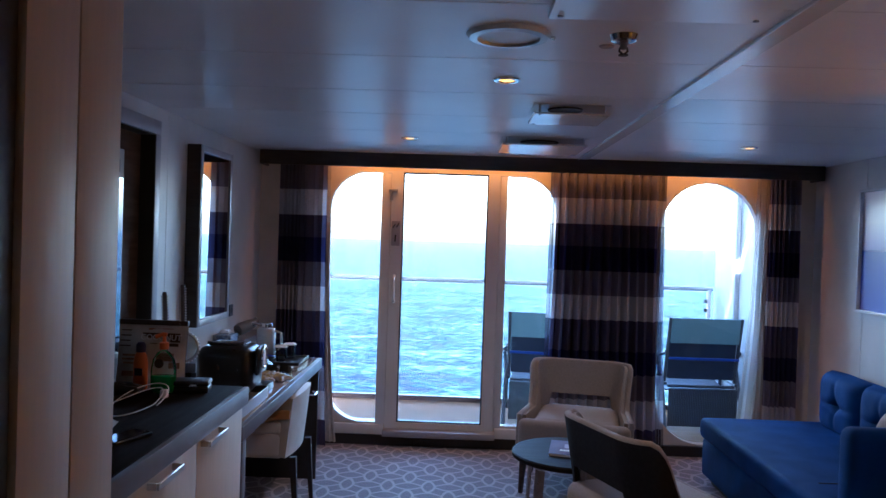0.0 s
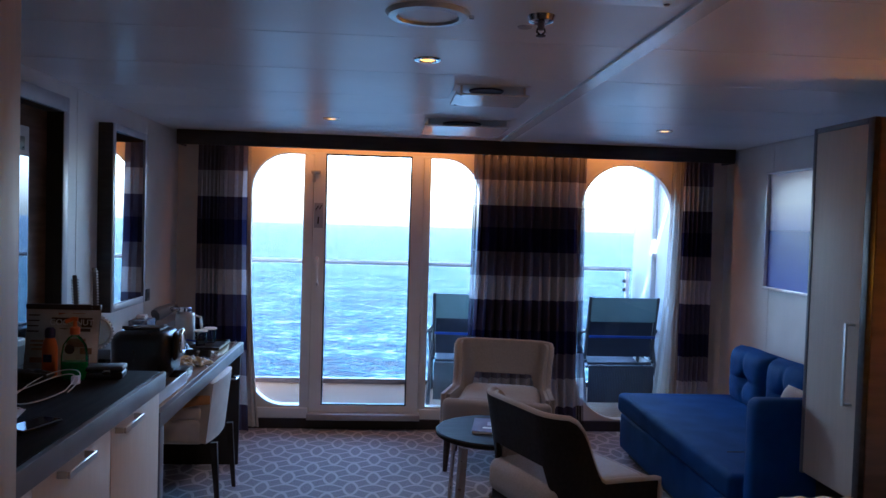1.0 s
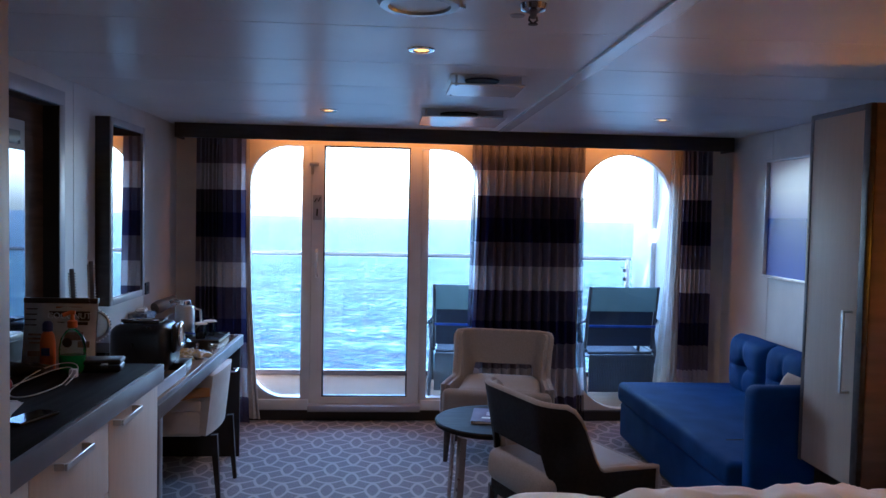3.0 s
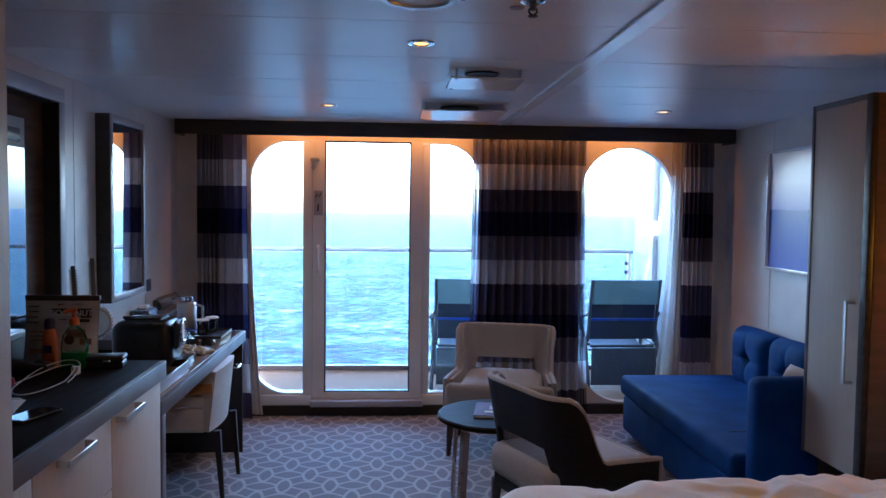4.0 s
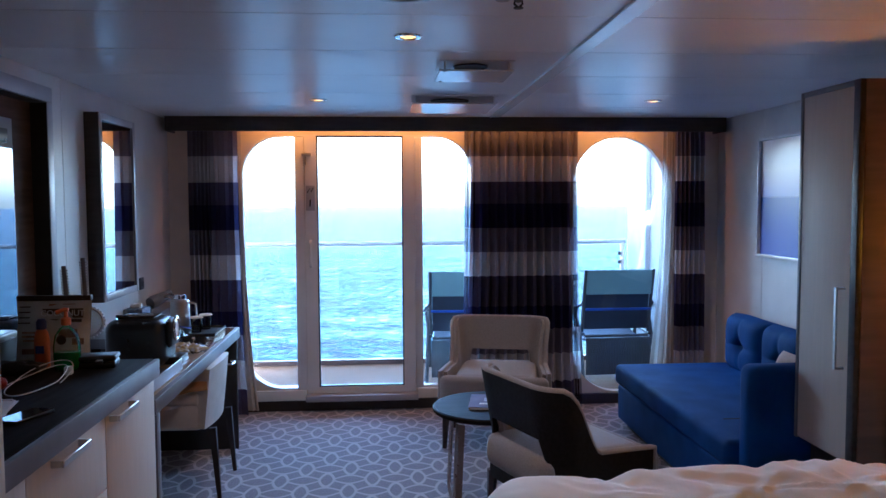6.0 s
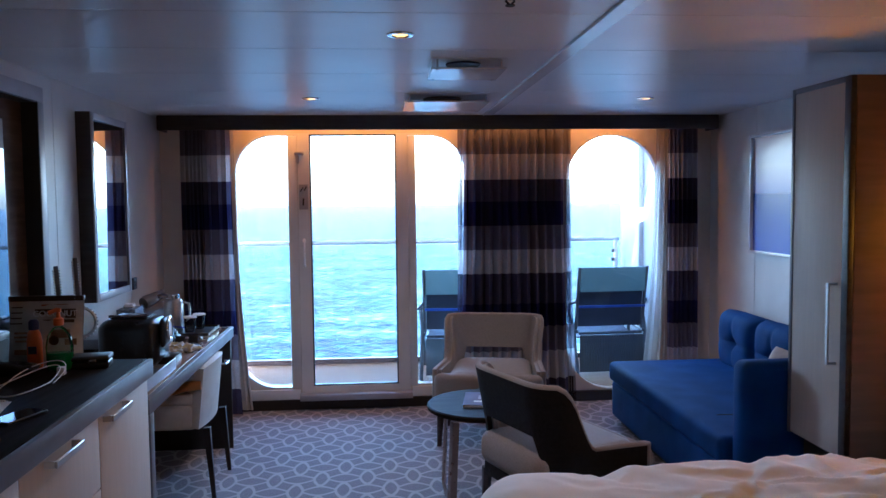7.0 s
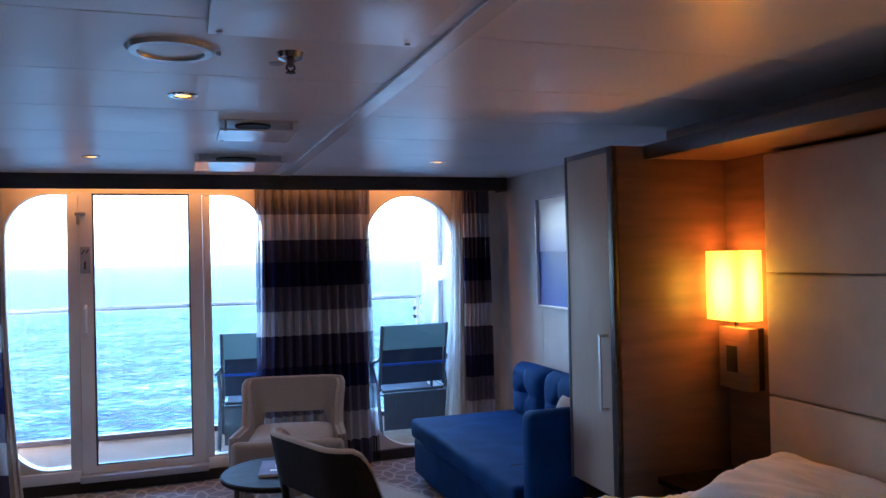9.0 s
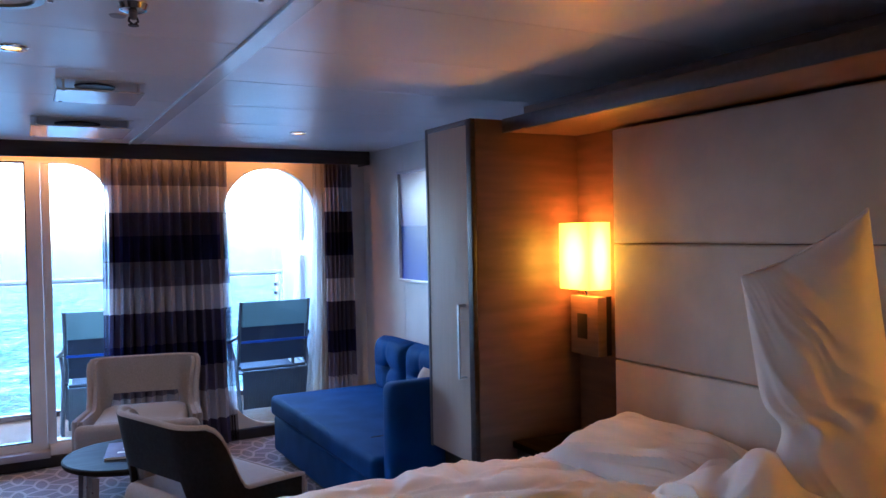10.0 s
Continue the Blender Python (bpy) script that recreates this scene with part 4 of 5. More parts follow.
part("picture_patch", box(-0.03, 0.085, -0.01, 0.06, 0.0122, 0.0128, 0, m=lay), M("pale_lilac_print", (0.4, 0.36, 0.5), 0.6, scale=30), cv)

# ---- the sofa ----
so = thing("sofa", (1.9, 5.4, 0), "deep blue leatherette sofa with a tufted back", "sofa")
part("base", box(1.475, 2.40, 4.235, 6.10, 0.05, 0.288, 0.022, 3), BLUE, so)
part("plinth", box(1.53, 2.38, 4.24, 6.05, 0, 0.05), BLACKS, so)
part("seat_cushion", box(1.452, 2.30, 4.362, 6.10, 0.292, 0.425, 0.035, 4), BLUE, so)
# thin black line painted on the seat as the shade in a crease
part("crease_shade_line", tube([(1.80, 4.70, 0.4255), (1.72, 4.72, 0.426), (1.60, 4.72, 0.4255)], 0.003, 6), BLACKS, so)


def tufted(y0, y1, z0, z1, x):
    yc, zc = (y0 + y1) / 2, (z0 + z1) / 2

    def fn(u, v):
        a, b = 2 * u - 1, 2 * v - 1
        edge = max(0, (1 - a ** 6) * (1 - b ** 6)) ** 0.5
        dip = 0.036 * math.exp(-((a * 1.0) ** 2 + b * b) * 26) + 0.014 * math.exp(-(a / 0.07) ** 2) * (1 - 0.6 * abs(b)) + 0.015 * math.exp(-(b / 0.08) ** 2) * (1 - abs(a))
        bulge = 0.11 * edge
        return (x + 0.11 - bulge + dip * edge, yc + a * (y1 - y0) / 2, zc + b * (z1 - z0) / 2 + 0.012 * (1 - a * a) * (b > 0) * b)

    bm = grid(36, 30, fn)
    box(x + 0.08, x + 0.20, y0 + 0.012, y1 - 0.012, z0 + 0.012, z1 - 0.012, 0.02, 2, bm)
    ob = part("back_cushion", bm, BLUE, so)
    part("button", lathe([(0, 0.012), (0.010, 0.010), (0.014, 0.002), (0.014, -0.01)], 14, pose(x + 0.058, yc, zc, 0, -90, 0)), BLUE, ob)


tufted(5.535, 6.035, 0.40, 0.77, 2.16)
tufted(5.03, 5.53, 0.40, 0.77, 2.16)
tufted(4.525, 5.025, 0.40, 0.77, 2.16)
part("arm", box(1.50, 2.40, 4.235, 4.36, 0.292, 0.795, 0.045, 4), BLUE, so)
pl = thing("throw_pillow", (2.14, 4.98, 0.46), "small grey throw pillow leaning on the sofa back", "pillow")
part("pillow_body", cushion(0.26, 0.30, 0.12, 0.15, 14, 0.01, 2.0, m=pose(2.13, 5.0, 0.545, 20, -68, 0)), M("grey_pillow_cloth", (0.45, 0.43, 0.41), 0.85, scale=30, bump=0.3), pl)

pf = thing("framed_picture", (2.40, 5.62, 1.16), "seascape print in a thin white frame", "picture")
py0, py1, pz0, pz1 = 5.23, 6.0, 1.155, 1.935
for a in ((py0, py1, pz1 - 0.018, pz1), (py0, py1, pz0, pz0 + 0.018), (py0, py0 + 0.018, pz0 + 0.018, pz1 - 0.018), (py1 - 0.018, py1, pz0 + 0.018, pz1 - 0.018)):
    part("frame_strip", box(2.380, 2.418, *a, 0.002), M("bright_white_frame", (0.92, 0.92, 0.92), 0.18, spec=0.7, scale=8), pf)


def print_material():
    mat = M("seascape_print", (0.5, 0.5, 0.6), 0.22, spec=0.6, scale=3, rvar=0.02)
    nt = mat.node_tree
    b = nt.nodes["Principled BSDF"]
    tc, sep, mr2 = nt.nodes.new("ShaderNodeTexCoord"), nt.nodes.new("ShaderNodeSeparateXYZ"), nt.nodes.new("ShaderNodeMapRange")
    nt.links.new(tc.outputs["Object"], sep.inputs[0])
    mr2.inputs[1].default_value, mr2.inputs[2].default_value = 0.0, 0.75
    nt.links.new(sep.outputs[2], mr2.inputs[0])
    cr = nt.nodes.new("ShaderNodeValToRGB")
    e = cr.color_ramp.elements
    e[0].position, e[0].color = 0.0, (0.13, 0.17, 0.60, 1)
    e[1].position, e[1].color = 0.51, (0.09, 0.15, 0.52, 1)
    for p, c in ((0.525, (0.42, 0.42, 0.78)), (0.75, (0.93, 0.86, 0.92)), (1.0, (0.95, 0.90, 0.90))):
        k = e.new(p)
        k.color = (*c, 1)
    nt.links.new(mr2.outputs[0], cr.inputs[0])
    nt.links.new(cr.outputs[0], b.inputs["Base Color"])
    return mat


part("print", box(2.402, 2.41, py0 + 0.018, py1 - 0.018, pz0 + 0.018, pz1 - 0.018), print_material(), pf, "blue sea under a pink sky")

# ---- wardrobe, headboard, bed ----
wd = thing("wardrobe", (1.97, 4.0, 0), "tall ash wardrobe with walnut side and long steel handle", "wardrobe")
part("carcass", box(1.724, BED_WALL - 0.001, 3.80, 4.222, 0.48, 1.986, 0.003), WALNUT, wd)
part("plinth", box(1.76, BED_WALL - 0.001, 3.82, 4.19, 0, 0.48), BLACKS, wd)
wdoor = part("door", box(1.703, 1.720, 3.845, 4.203, 0.495, 1.963, 0.002), ASH, wd, "pale ash door")
part("door_edging", box(1.70, 1.722, 4.204, 4.226, 0.487, 1.986, 0.003), EDGED, wd, "grey edge strip")
part("door_edging", box(1.70, 1.722, 3.846, 4.203, 1.964, 1.986, 0.003), EDGED, wd, "grey edge strip")
part("door_edging", box(1.70, 1.723, 3.801, 3.843, 0.487, 1.986, 0.003), DARKW, wd, "dark edge strip")
hb0 = bmesh.new()
box(1.664, 1.671, 3.868, 3.886, 0.860, 1.185, 0.002, 1, hb0)
for z in (0.860, 1.176):
    box(1.6715, 1.703, 3.868, 3.886, z, z + 0.009, 0.001, 1, hb0)
part("handle", hb0, STEEL, wdoor, "long brushed steel handle")

hb = thing("headboard", (2.2, 2.4, 0.35), "cream padded headboard panels on the walnut wall", "headboard")
for z0, z1 in ((0.35, 0.951), (0.955, 1.439), (1.443, 1.918)):
    part("padded_panel", box(2.20, BED_WALL - 0.002, 1.88, 3.482, z0, z1, 0.010, 3), HEADB, hb)
cn = thing("canopy_shelf", (2.0, 2.4, 1.92), "walnut canopy board over the bed", "shelf")
part("board", box(1.878, BED_WALL - 0.002, 1.35, 3.797, 1.932, 1.982, 0.002), WALNUT, cn)
part("fascia", box(1.8565, 1.8775, 1.36, 3.796, 1.928, 1.988, 0.002), DARKW, cn)

WARM = M("light_walnut", (0.26, 0.16, 0.10), 0.4, scale=5, stretch=(1, 1, 12), col2=(0.2, 0.12, 0.075))


def sconce(y):
    th = thing("wall_lamp", (2.15, y, 1.01), "lit wall lamp with a yellow box shade", "lamp", "bedside wall lamps")
    part("bracket", box(2.185, 2.235, y - 0.092, y + 0.097, 0.948, 1.207, 0.003), WARM, th, "walnut bracket box")
    part("back_plate", box(2.235, BED_WALL - 0.001, y - 0.082, y + 0.087, 0.948, 1.207), BLACKS, th)
    part("switch_plate", box(2.181, 2.185, y - 0.02, y + 0.045, 1.02, 1.13, 0.001), BLACKS, th, "dark recessed switch plate")
    part("stem", tube([(2.20, y, 1.207), (2.20, y, 1.30)], 0.007), CHROME, th)
    sh = bmesh.new()
    for a in ((2.132, 2.134, y - 0.103, y + 0.103), (2.248, 2.250, y - 0.103, y + 0.103), (2.134, 2.248, y - 0.103, y - 0.101), (2.134, 2.248, y + 0.101, y + 0.103)):
        box(*a, 1.24, 1.532, 0, 1, sh)
    part("shade", sh, SHADE, th, "glowing yellow shade")
    return th


sconce(3.662)
sconce(1.50)

bd = thing("bed", (1.3, 2.4, 0), "double bed with a white mattress on a dark base", "bed")
part("base", box(0.36, 2.19, 1.89, 3.41, 0.08, 0.36, 0.02), BACKF, bd)
part("mattress", box(0.30, 2.195, 1.85, 3.45, 0.36, 0.575, 0.05, 4), SHEET, bd)
for x in (0.6, 1.9):
    for y in (2.04, 3.24):
        part("leg", tube([(x, y, 0), (x, y, 0.08)], 0.03), BLACKS, bd)


def fold(p, sc, seed):
    q = Vector((p[0] * sc + seed, p[1] * sc * 1.3, seed))
    w = Vector((noise.noise(q * 0.6), noise.noise(q * 0.6 + Vector((5, 1, 2))), 0))
    return 1 - math.sqrt(noise.noise(q + w * 1.6) ** 2 + 0.003) * 2


def duvet(u, v):
    x, y = 0.20 + 1.76 * u, 1.80 + 1.70 * v
    ex = min(u * 1.76 / 0.16, 1)
    ey = min((1 - v) * 1.70 / 0.13, v * 1.70 / 0.13, 1)
    drop = (1 - (1 - (1 - ex) ** 2) ** 0.5) * 0.16 + (1 - (1 - (1 - ey) ** 2) ** 0.5) * 0.14
    f = 0.020 * fold((x, y), 2.6, 1.3) + 0.021 * fold((x, y), 6.5, 4.1) * (0.12 + u) + 0.007 * u * fold((x * 0.6 + y * 0.8, y * 0.6 - x * 0.8), 13.0, 7.7) + 0.03 * noise.noise(Vector((x * 1.4, y * 1.4, 2)))
    ridge = 0.10 * math.exp(-(((x - 1.42) / 0.24) ** 2 + ((y - 3.0) / 0.42) ** 2)) + 0.035 * math.exp(-(((x - 1.2) / 0.4) ** 2 + ((y - 2.5) / 0.5) ** 2))
    return (x + 0.012 * noise.noise(Vector((x * 4, y * 4, 7))), y + 0.012 * noise.noise(Vector((x * 4, y * 4, 9))), 0.628 + f + ridge * 0.6 - drop)


dv = thing("duvet", (1.3, 2.4, 0.56), "rumpled white duvet spread over the bed", "duvet")
part("cover", grid(150, 150, duvet, 0.012), SHEET, dv)
part("hem_piping", tube([(lambda q: (q[0], q[1], q[2] + 0.004))(duvet(0.004 + 0.99 * k / 80, 0.998)) for k in range(81)], 0.006, 6), SHEET, dv, "stitched hem")
pw1 = thing("bed_pillow", (1.96, 3.02, 0.63), "white bed pillow lying by the headboard", "pillow", "bed pillows")
part("pillow_case", cushion(0.46, 0.70, 0.19, 0.08, 64, 0.02, 3.3, m=pose(1.965, 3.03, 0.655, 2, -11, 5), power=0.6, crease=0.017), SHEET, pw1)
pw2 = thing("bed_pillow", (1.95, 2.4, 0.63), "white pillow stood on end against the headboard", "pillow", "bed pillows")
e1 = Vector((0.19, -0.258, 0.187)).normalized()
e2 = Vector((0.05, -0.07, -0.70)).normalized()
e3 = e1.cross(e2).normalized()
corner = Vector((1.86, 2.535, 1.34))
mid = corner + e1 * 0.20 + e2 * 0.385
tm = Matrix((e1, e2, e3)).transposed().to_4x4()
tm.translation = mid


def stood_pillow(n=110):
    """A slumped pillow on its end: folds fan out of its top corner and bunch at the foot."""
    own = bmesh.new()
    for sign in (1, -1):
        vs = []
        for i in range(n + 1):
            line = []
            for j in range(n + 1):
                u, v = 2 * i / n - 1, 2 * j / n - 1
                edge = max(0.0, (1 - u ** 4) * (1 - v ** 4)) ** 0.6
                q = Vector((u * 1.6, v * 1.6, 3.0 + sign))
                th = math.atan2(v + 1.35, u + 1.25) + 0.10 * noise.noise(q)
                rad = min(1.0, math.hypot(u + 1.25, v + 1.35) / 1.5)
                ridge = 1 - math.sqrt(noise.noise(Vector((th * 4.6, rad * 1.3, 1.7))) ** 2 + 0.005) * 2.2
                fine = 1 - abs(noise.noise(Vector((th * 13.0, rad * 1.7, 5.2)))) * 2.2
                foot = math.exp(-((v - 0.27 - 0.08 * u) / 0.17) ** 2)
                bunch = 1 - math.sqrt(noise.noise(Vector((u * 1.6 + 4, v * 5.5 - 2.0 * u, 2.2))) ** 2 + 0.01) * 2.2
                w = (0.011 * ridge * rad + 0.007 * fine * (0.5 + noise.noise(q))) * (1 - 0.6 * foot) + 0.016 * bunch * foot + 0.012 * noise.noise(q * 0.8)
                w = w * (0.2 + 0.8 * edge)
                slim = 1 - 0.10 * foot - 0.035 * (1 - v * v)
                thick = 0.105 * (0.05 + 0.95 * edge) * (1 + 0.25 * v - 0.22 * foot)
                z = sign * (thick + w) if edge > 0 else 0.0
                line.append(own.verts.new((u * 0.1925 * slim + 0.03 * foot, v * 0.395 - 0.02 * (1 - u * u) * v, z)))
            vs.append(line)
        for i in range(n):
            for j in range(n):
                own.faces.new((vs[i][j], vs[i + 1][j], vs[i + 1][j + 1], vs[i][j + 1]))
    bmesh.ops.remove_doubles(own, verts=own.verts, dist=0.0008)
    own.transform(tm)
    return own


part("pillow_case", stood_pillow(), SHEET, pw2)
part("seam", tube([tm @ Vector((-0.1915 + 0.383 * k / 20, -0.396 + 0.02 * (1 - (k / 10 - 1) ** 2), 0.0)) for k in range(21)], 0.003, 6), SHEET, pw2, "stitched top seam")
pw3 = thing("crumpled_sheet", (1.88, 2.47, 0.6), "crumpled white sheet heaped beside the pillows", "sheet")


def heap(u, v):
    a, b = 2 * u - 1, 2 * v - 1
    r2 = a * a + b * b
    h = 0.17 * math.exp(-r2 * 1.8) * (0.85 + 0.45 * fold((a, b), 1.1, 8.8)) + 0.028 * fold((a, b), 2.6, 2.7) * math.exp(-r2 * 0.9)
    return (1.86 + 0.28 * a, 2.48 + 0.34 * b, 0.635 + h - 0.10 * max(0, r2 - 0.8))


part("cloth", grid(90, 90, heap, 0.006), SHEET, pw3)
ns = thing("bedside_table", (2.05, 3.64, 0), "dark bedside table in the corner by the wardrobe", "table")
part("body", box(1.90, BED_WALL - 0.01, 3.50, 3.785, 0.0, 0.55, 0.004), BLACKS, ns)
part("top", box(1.88, BED_WALL - 0.01, 3.49, 3.79, 0.551, 0.58, 0.004), BLACKT, ns)

# ---- things on the chest and the desk ----
CZ, DZ = 0.925, 0.760


def settle(th, x, y, size=1.0):
    """Sets a small thing down at x and y, at its size."""
    th.matrix_basis = Matrix.Translation((x, y, th.location.z)) @ Matrix.Scale(size, 4)
ORANGE = M("orange_plastic", (0.75, 0.16, 0.03), 0.35, scale=20)
NAVYP = M("navy_plastic", (0.02, 0.025, 0.12), 0.35, scale=20)
RED = M("red_skin", (0.35, 0.015, 0.015), 0.3, scale=20)
PAPER = M("white_paper", (0.78, 0.78, 0.80), 0.7, scale=8)
POUCH = M("printed_pouch", (0.56, 0.52, 0.46), 0.45, scale=14, col2=(0.40, 0.36, 0.31), bump=0.1, bscale=30)
BROWN = M("dark_brown_print", (0.05, 0.028, 0.02), 0.45, scale=20)
CLEARP = pane_glass("clear_plastic", (0.90, 0.93, 0.93))

pc = thing("snack_pouch", (-1.36, 3.62, CZ), "stand-up snack pouch with a dark top band", "pouch")


def pouch_front(sign):
    def fn(u, v):
        a = 2 * u - 1
        bulge = 0.045 * (1 - v) ** 0.6 * (1 - a ** 4) + 0.004
        return (-1.335 + 0.14 * a * (1 - 0.03 * math.sin(math.pi * v)), 3.62 + sign * bulge + 0.004 * noise.noise(Vector((u * 5, v * 5, sign))) + 0.03 * v, CZ + 0.255 * v)
    return fn


pb = grid(18, 20, pouch_front(-1))
grid(18, 20, pouch_front(1), bm=pb)
bmesh.ops.remove_doubles(pb, verts=pb.verts, dist=0.0005)
pbody = part("pouch_body", pb, POUCH, pc)
part("top_band", box(-1.475, -1.195, 3.638, 3.66, CZ + 0.247, CZ + 0.267, 0.002), BROWN, pc, "dark brown top seal")


def pouch_at(x, z, up=0.004):
    return pose(x, 3.568 + 0.075 * (z - CZ) / 0.255 - up, z, 84, 0, 0)


text("word", "COCONUT", 0.032, pouch_at(-1.295, CZ + 0.200, 0.008), WHITE, pbody, 0.001)
part("word_backing", box(-0.076, 0.076, -0.018, 0.018, -0.001, 0.0, 0, m=pouch_at(-1.295, CZ + 0.200, 0.004)), BROWN, pbody)
part("print_bar", box(-0.062, 0.062, -0.006, 0.006, -0.001, 0.0, 0, m=pouch_at(-1.285, CZ + 0.172, 0.004)), BROWN, pbody)
part("print_arc", box(-0.05, 0.05, -0.006, 0.006, -0.001, 0.0, 0, m=pouch_at(-1.30, CZ + 0.229, 0.002)), M("rust_print", (0.3, 0.09, 0.04), 0.5), pbody)
RUST = M("rust_brown_print", (0.20, 0.09, 0.05), 0.5, scale=40, col2=(0.32, 0.2, 0.12))
for px0, pz0b, hw, hh in ((-1.27, 0.125, 0.035, 0.016), (-1.23, 0.095, 0.022, 0.012), (-1.41, 0.13, 0.03, 0.004), (-1.41, 0.115, 0.03, 0.004), (-1.41, 0.10, 0.024, 0.004), (-1.40, 0.06, 0.034, 0.010)):
    part("print_patch", box(-hw, hw, -hh, hh, -0.001, 0.0, 0, m=pouch_at(px0, CZ + pz0b, 0.006)), RUST, pbody)
for k in range(4):
    part("print_bar", box(-0.03, 0.03, -0.0025, 0.0025, -0.001, 0.0, 0, m=pouch_at(-1.43, CZ + 0.225 - 0.02 * k, 0.003)), BROWN, pbody)
settle(pc, -1.365, 3.955, 0.97)

ob1 = thing("sunscreen_bottle", (-1.30, 3.43, CZ), "orange plastic bottle with a navy cap", "bottle")
part("bottle_body", lathe([(0, 0), (0.026, 0), (0.029, 0.008), (0.029, 0.11), (0.024, 0.14), (0.016, 0.152), (0, 0.152)], 28, pose(-1.30, 3.43, CZ) @ Matrix.Diagonal((1, 0.7, 1, 1))), ORANGE, ob1)
part("cap", lathe([(0.016, 0.152), (0.019, 0.153), (0.019, 0.182), (0.012, 0.192), (0, 0.194)], 24, pose(-1.30, 3.43, CZ)), NAVYP, ob1, "navy flip cap")
part("print_bar", box(-1.316, -1.284, 3.4075, 3.4085, CZ + 0.06, CZ + 0.09, 0), NAVYP, ob1)
settle(ob1, -1.357, 3.90, 0.95)

pu = thing("soap_pump_bottle", (-1.195, 3.40, CZ), "clear pump bottle half full of green soap", "bottle")
fl = Matrix.Diagonal((1, 0.6, 1, 1))
part("bottle_body", lathe([(0, 0), (0.044, 0), (0.049, 0.01), (0.05, 0.09), (0.043, 0.13), (0.024, 0.158), (0.014, 0.164), (0.014, 0.175)], 32, pose(-1.195, 3.40, CZ) @ fl), CLEARP, pu)
part("liquid", lathe([(0, 0.003), (0.041, 0.004), (0.046, 0.012), (0.0475, 0.068), (0, 0.068)], 32, pose(-1.195, 3.40, CZ) @ fl), M("green_soap", (0.03, 0.42, 0.12), 0.2, scale=10), pu, "bright green liquid soap")
part("pump_collar", lathe([(0.016, 0.17), (0.018, 0.172), (0.018, 0.195), (0.008, 0.2), (0.006, 0.222), (0.0, 0.222)], 20, pose(-1.195, 3.40, CZ)), ORANGE, pu, "orange pump collar")
part("pump_head", tube([(-1.185, 3.40, CZ + 0.226), (-1.20, 3.398, CZ + 0.228), (-1.225, 3.385, CZ + 0.218)], 0.008, 8), ORANGE, pu, "orange pump nozzle")
part("label_patch", lathe([(0, 0), (0.018, 0.0)], 20, pose(-1.202, 3.3685, CZ + 0.118, 90)), BROWN, pu)
settle(pu, -1.253, 3.86, 0.97)

cc = thing("camera_case", (-1.15, 3.42, CZ), "black hard case with a dark lid", "case")
part("lower_half", box(-0.075, 0.075, -0.05, 0.05, 0.0, 0.03, 0.008, 3, m=pose(-1.105, 3.47, CZ, 0, 0, 8)), BLACK, cc)
part("lid", box(-0.077, 0.077, -0.052, 0.052, 0.031, 0.052, 0.008, 3, m=pose(-1.105, 3.47, CZ, 0, 0, 8)), BLACKS, cc)
part("clasp", box(0.0, 0.03, -0.056, -0.05, 0.02, 0.04, 0.002, m=pose(-1.105, 3.47, CZ, 0, 0, 8)), CHROME, cc, "silver clasp")
settle(cc, -1.20, 3.86, 0.9)
bx = thing("small_white_box", (-1.225, 3.30, CZ), "small white charger cube", "charger")
part("cube", box(-1.20, -1.174, 3.31, 3.336, CZ, CZ + 0.03, 0.004), PAPER, bx)
settle(bx, -1.255, 3.755)
pw4 = thing("black_pouch", (-1.38, 3.30, CZ), "soft black pouch lying on the chest", "pouch")
part("pouch_body", cushion(0.34, 0.11, 0.058, 0.12, 24, 0.010, 4.0, m=pose(-1.375, 3.405, CZ + 0.033, 0, 0, 2), crease=0.004), BLACKS, pw4)
settle(pw4, -1.43, 3.72, 0.7)

cb2 = thing("charging_cable", (-1.28, 3.05, CZ), "loosely coiled white charging cable", "cable")
loop = []
for i in range(90):
    a = i / 89 * 2 * math.pi * 1.4
    rr = 0.085 + 0.02 * math.sin(a * 0.7)
    loop.append((-1.235 + rr * math.cos(a) * 0.9 + 0.012 * i / 89, 3.20 + 0.19 * math.sin(a) + 0.03 * math.sin(a * 0.5), CZ + 0.004 + 0.005 * (1 + math.sin(a * 1.3)) + 0.03 * max(0, math.sin(a))))
loop += [(-1.33, 3.20, CZ + 0.005), (-1.40, 3.27, CZ + 0.005), (-1.47, 3.30, CZ + 0.005)]
part("cord", tube(loop, 0.0018, 8), PAPER, cb2)
part("plug", box(-1.27, -1.215, 2.985, 2.996, CZ, CZ + 0.008, 0.003), PAPER, cb2)
settle(cb2, -1.30, 3.46)

pp = thing("paper_sheets", (-1.25, 2.80, CZ), "stack of white papers on the chest", "paper")
for k in range(3):
    part("sheet", box(-0.10, 0.10, -0.14, 0.14, 0, 0.0012, 0, m=pose(-1.26, 2.80, CZ + 0.0015 * k, 0, 0, 12 + 4 * k)), PAPER, pp)
settle(pp, -1.28, 3.25)
ph = thing("mobile_phone", (-1.17, 2.70, CZ), "black mobile phone lying face up", "phone")
part("phone_body", box(-0.037, 0.037, -0.075, 0.075, 0, 0.009, 0.004, 3, m=pose(-1.17, 2.68, CZ + 0.001, 0, 0, -19)), BLACK, ph)
part("screen", box(-0.034, 0.034, -0.070, 0.070, 0.0091, 0.0096, 0, m=pose(-1.17, 2.68, CZ + 0.001, 0, 0, -19)), M("phone_glass", (0.01, 0.01, 0.012), 0.05, spec=0.8), ph)
settle(ph, -1.115, 3.23)

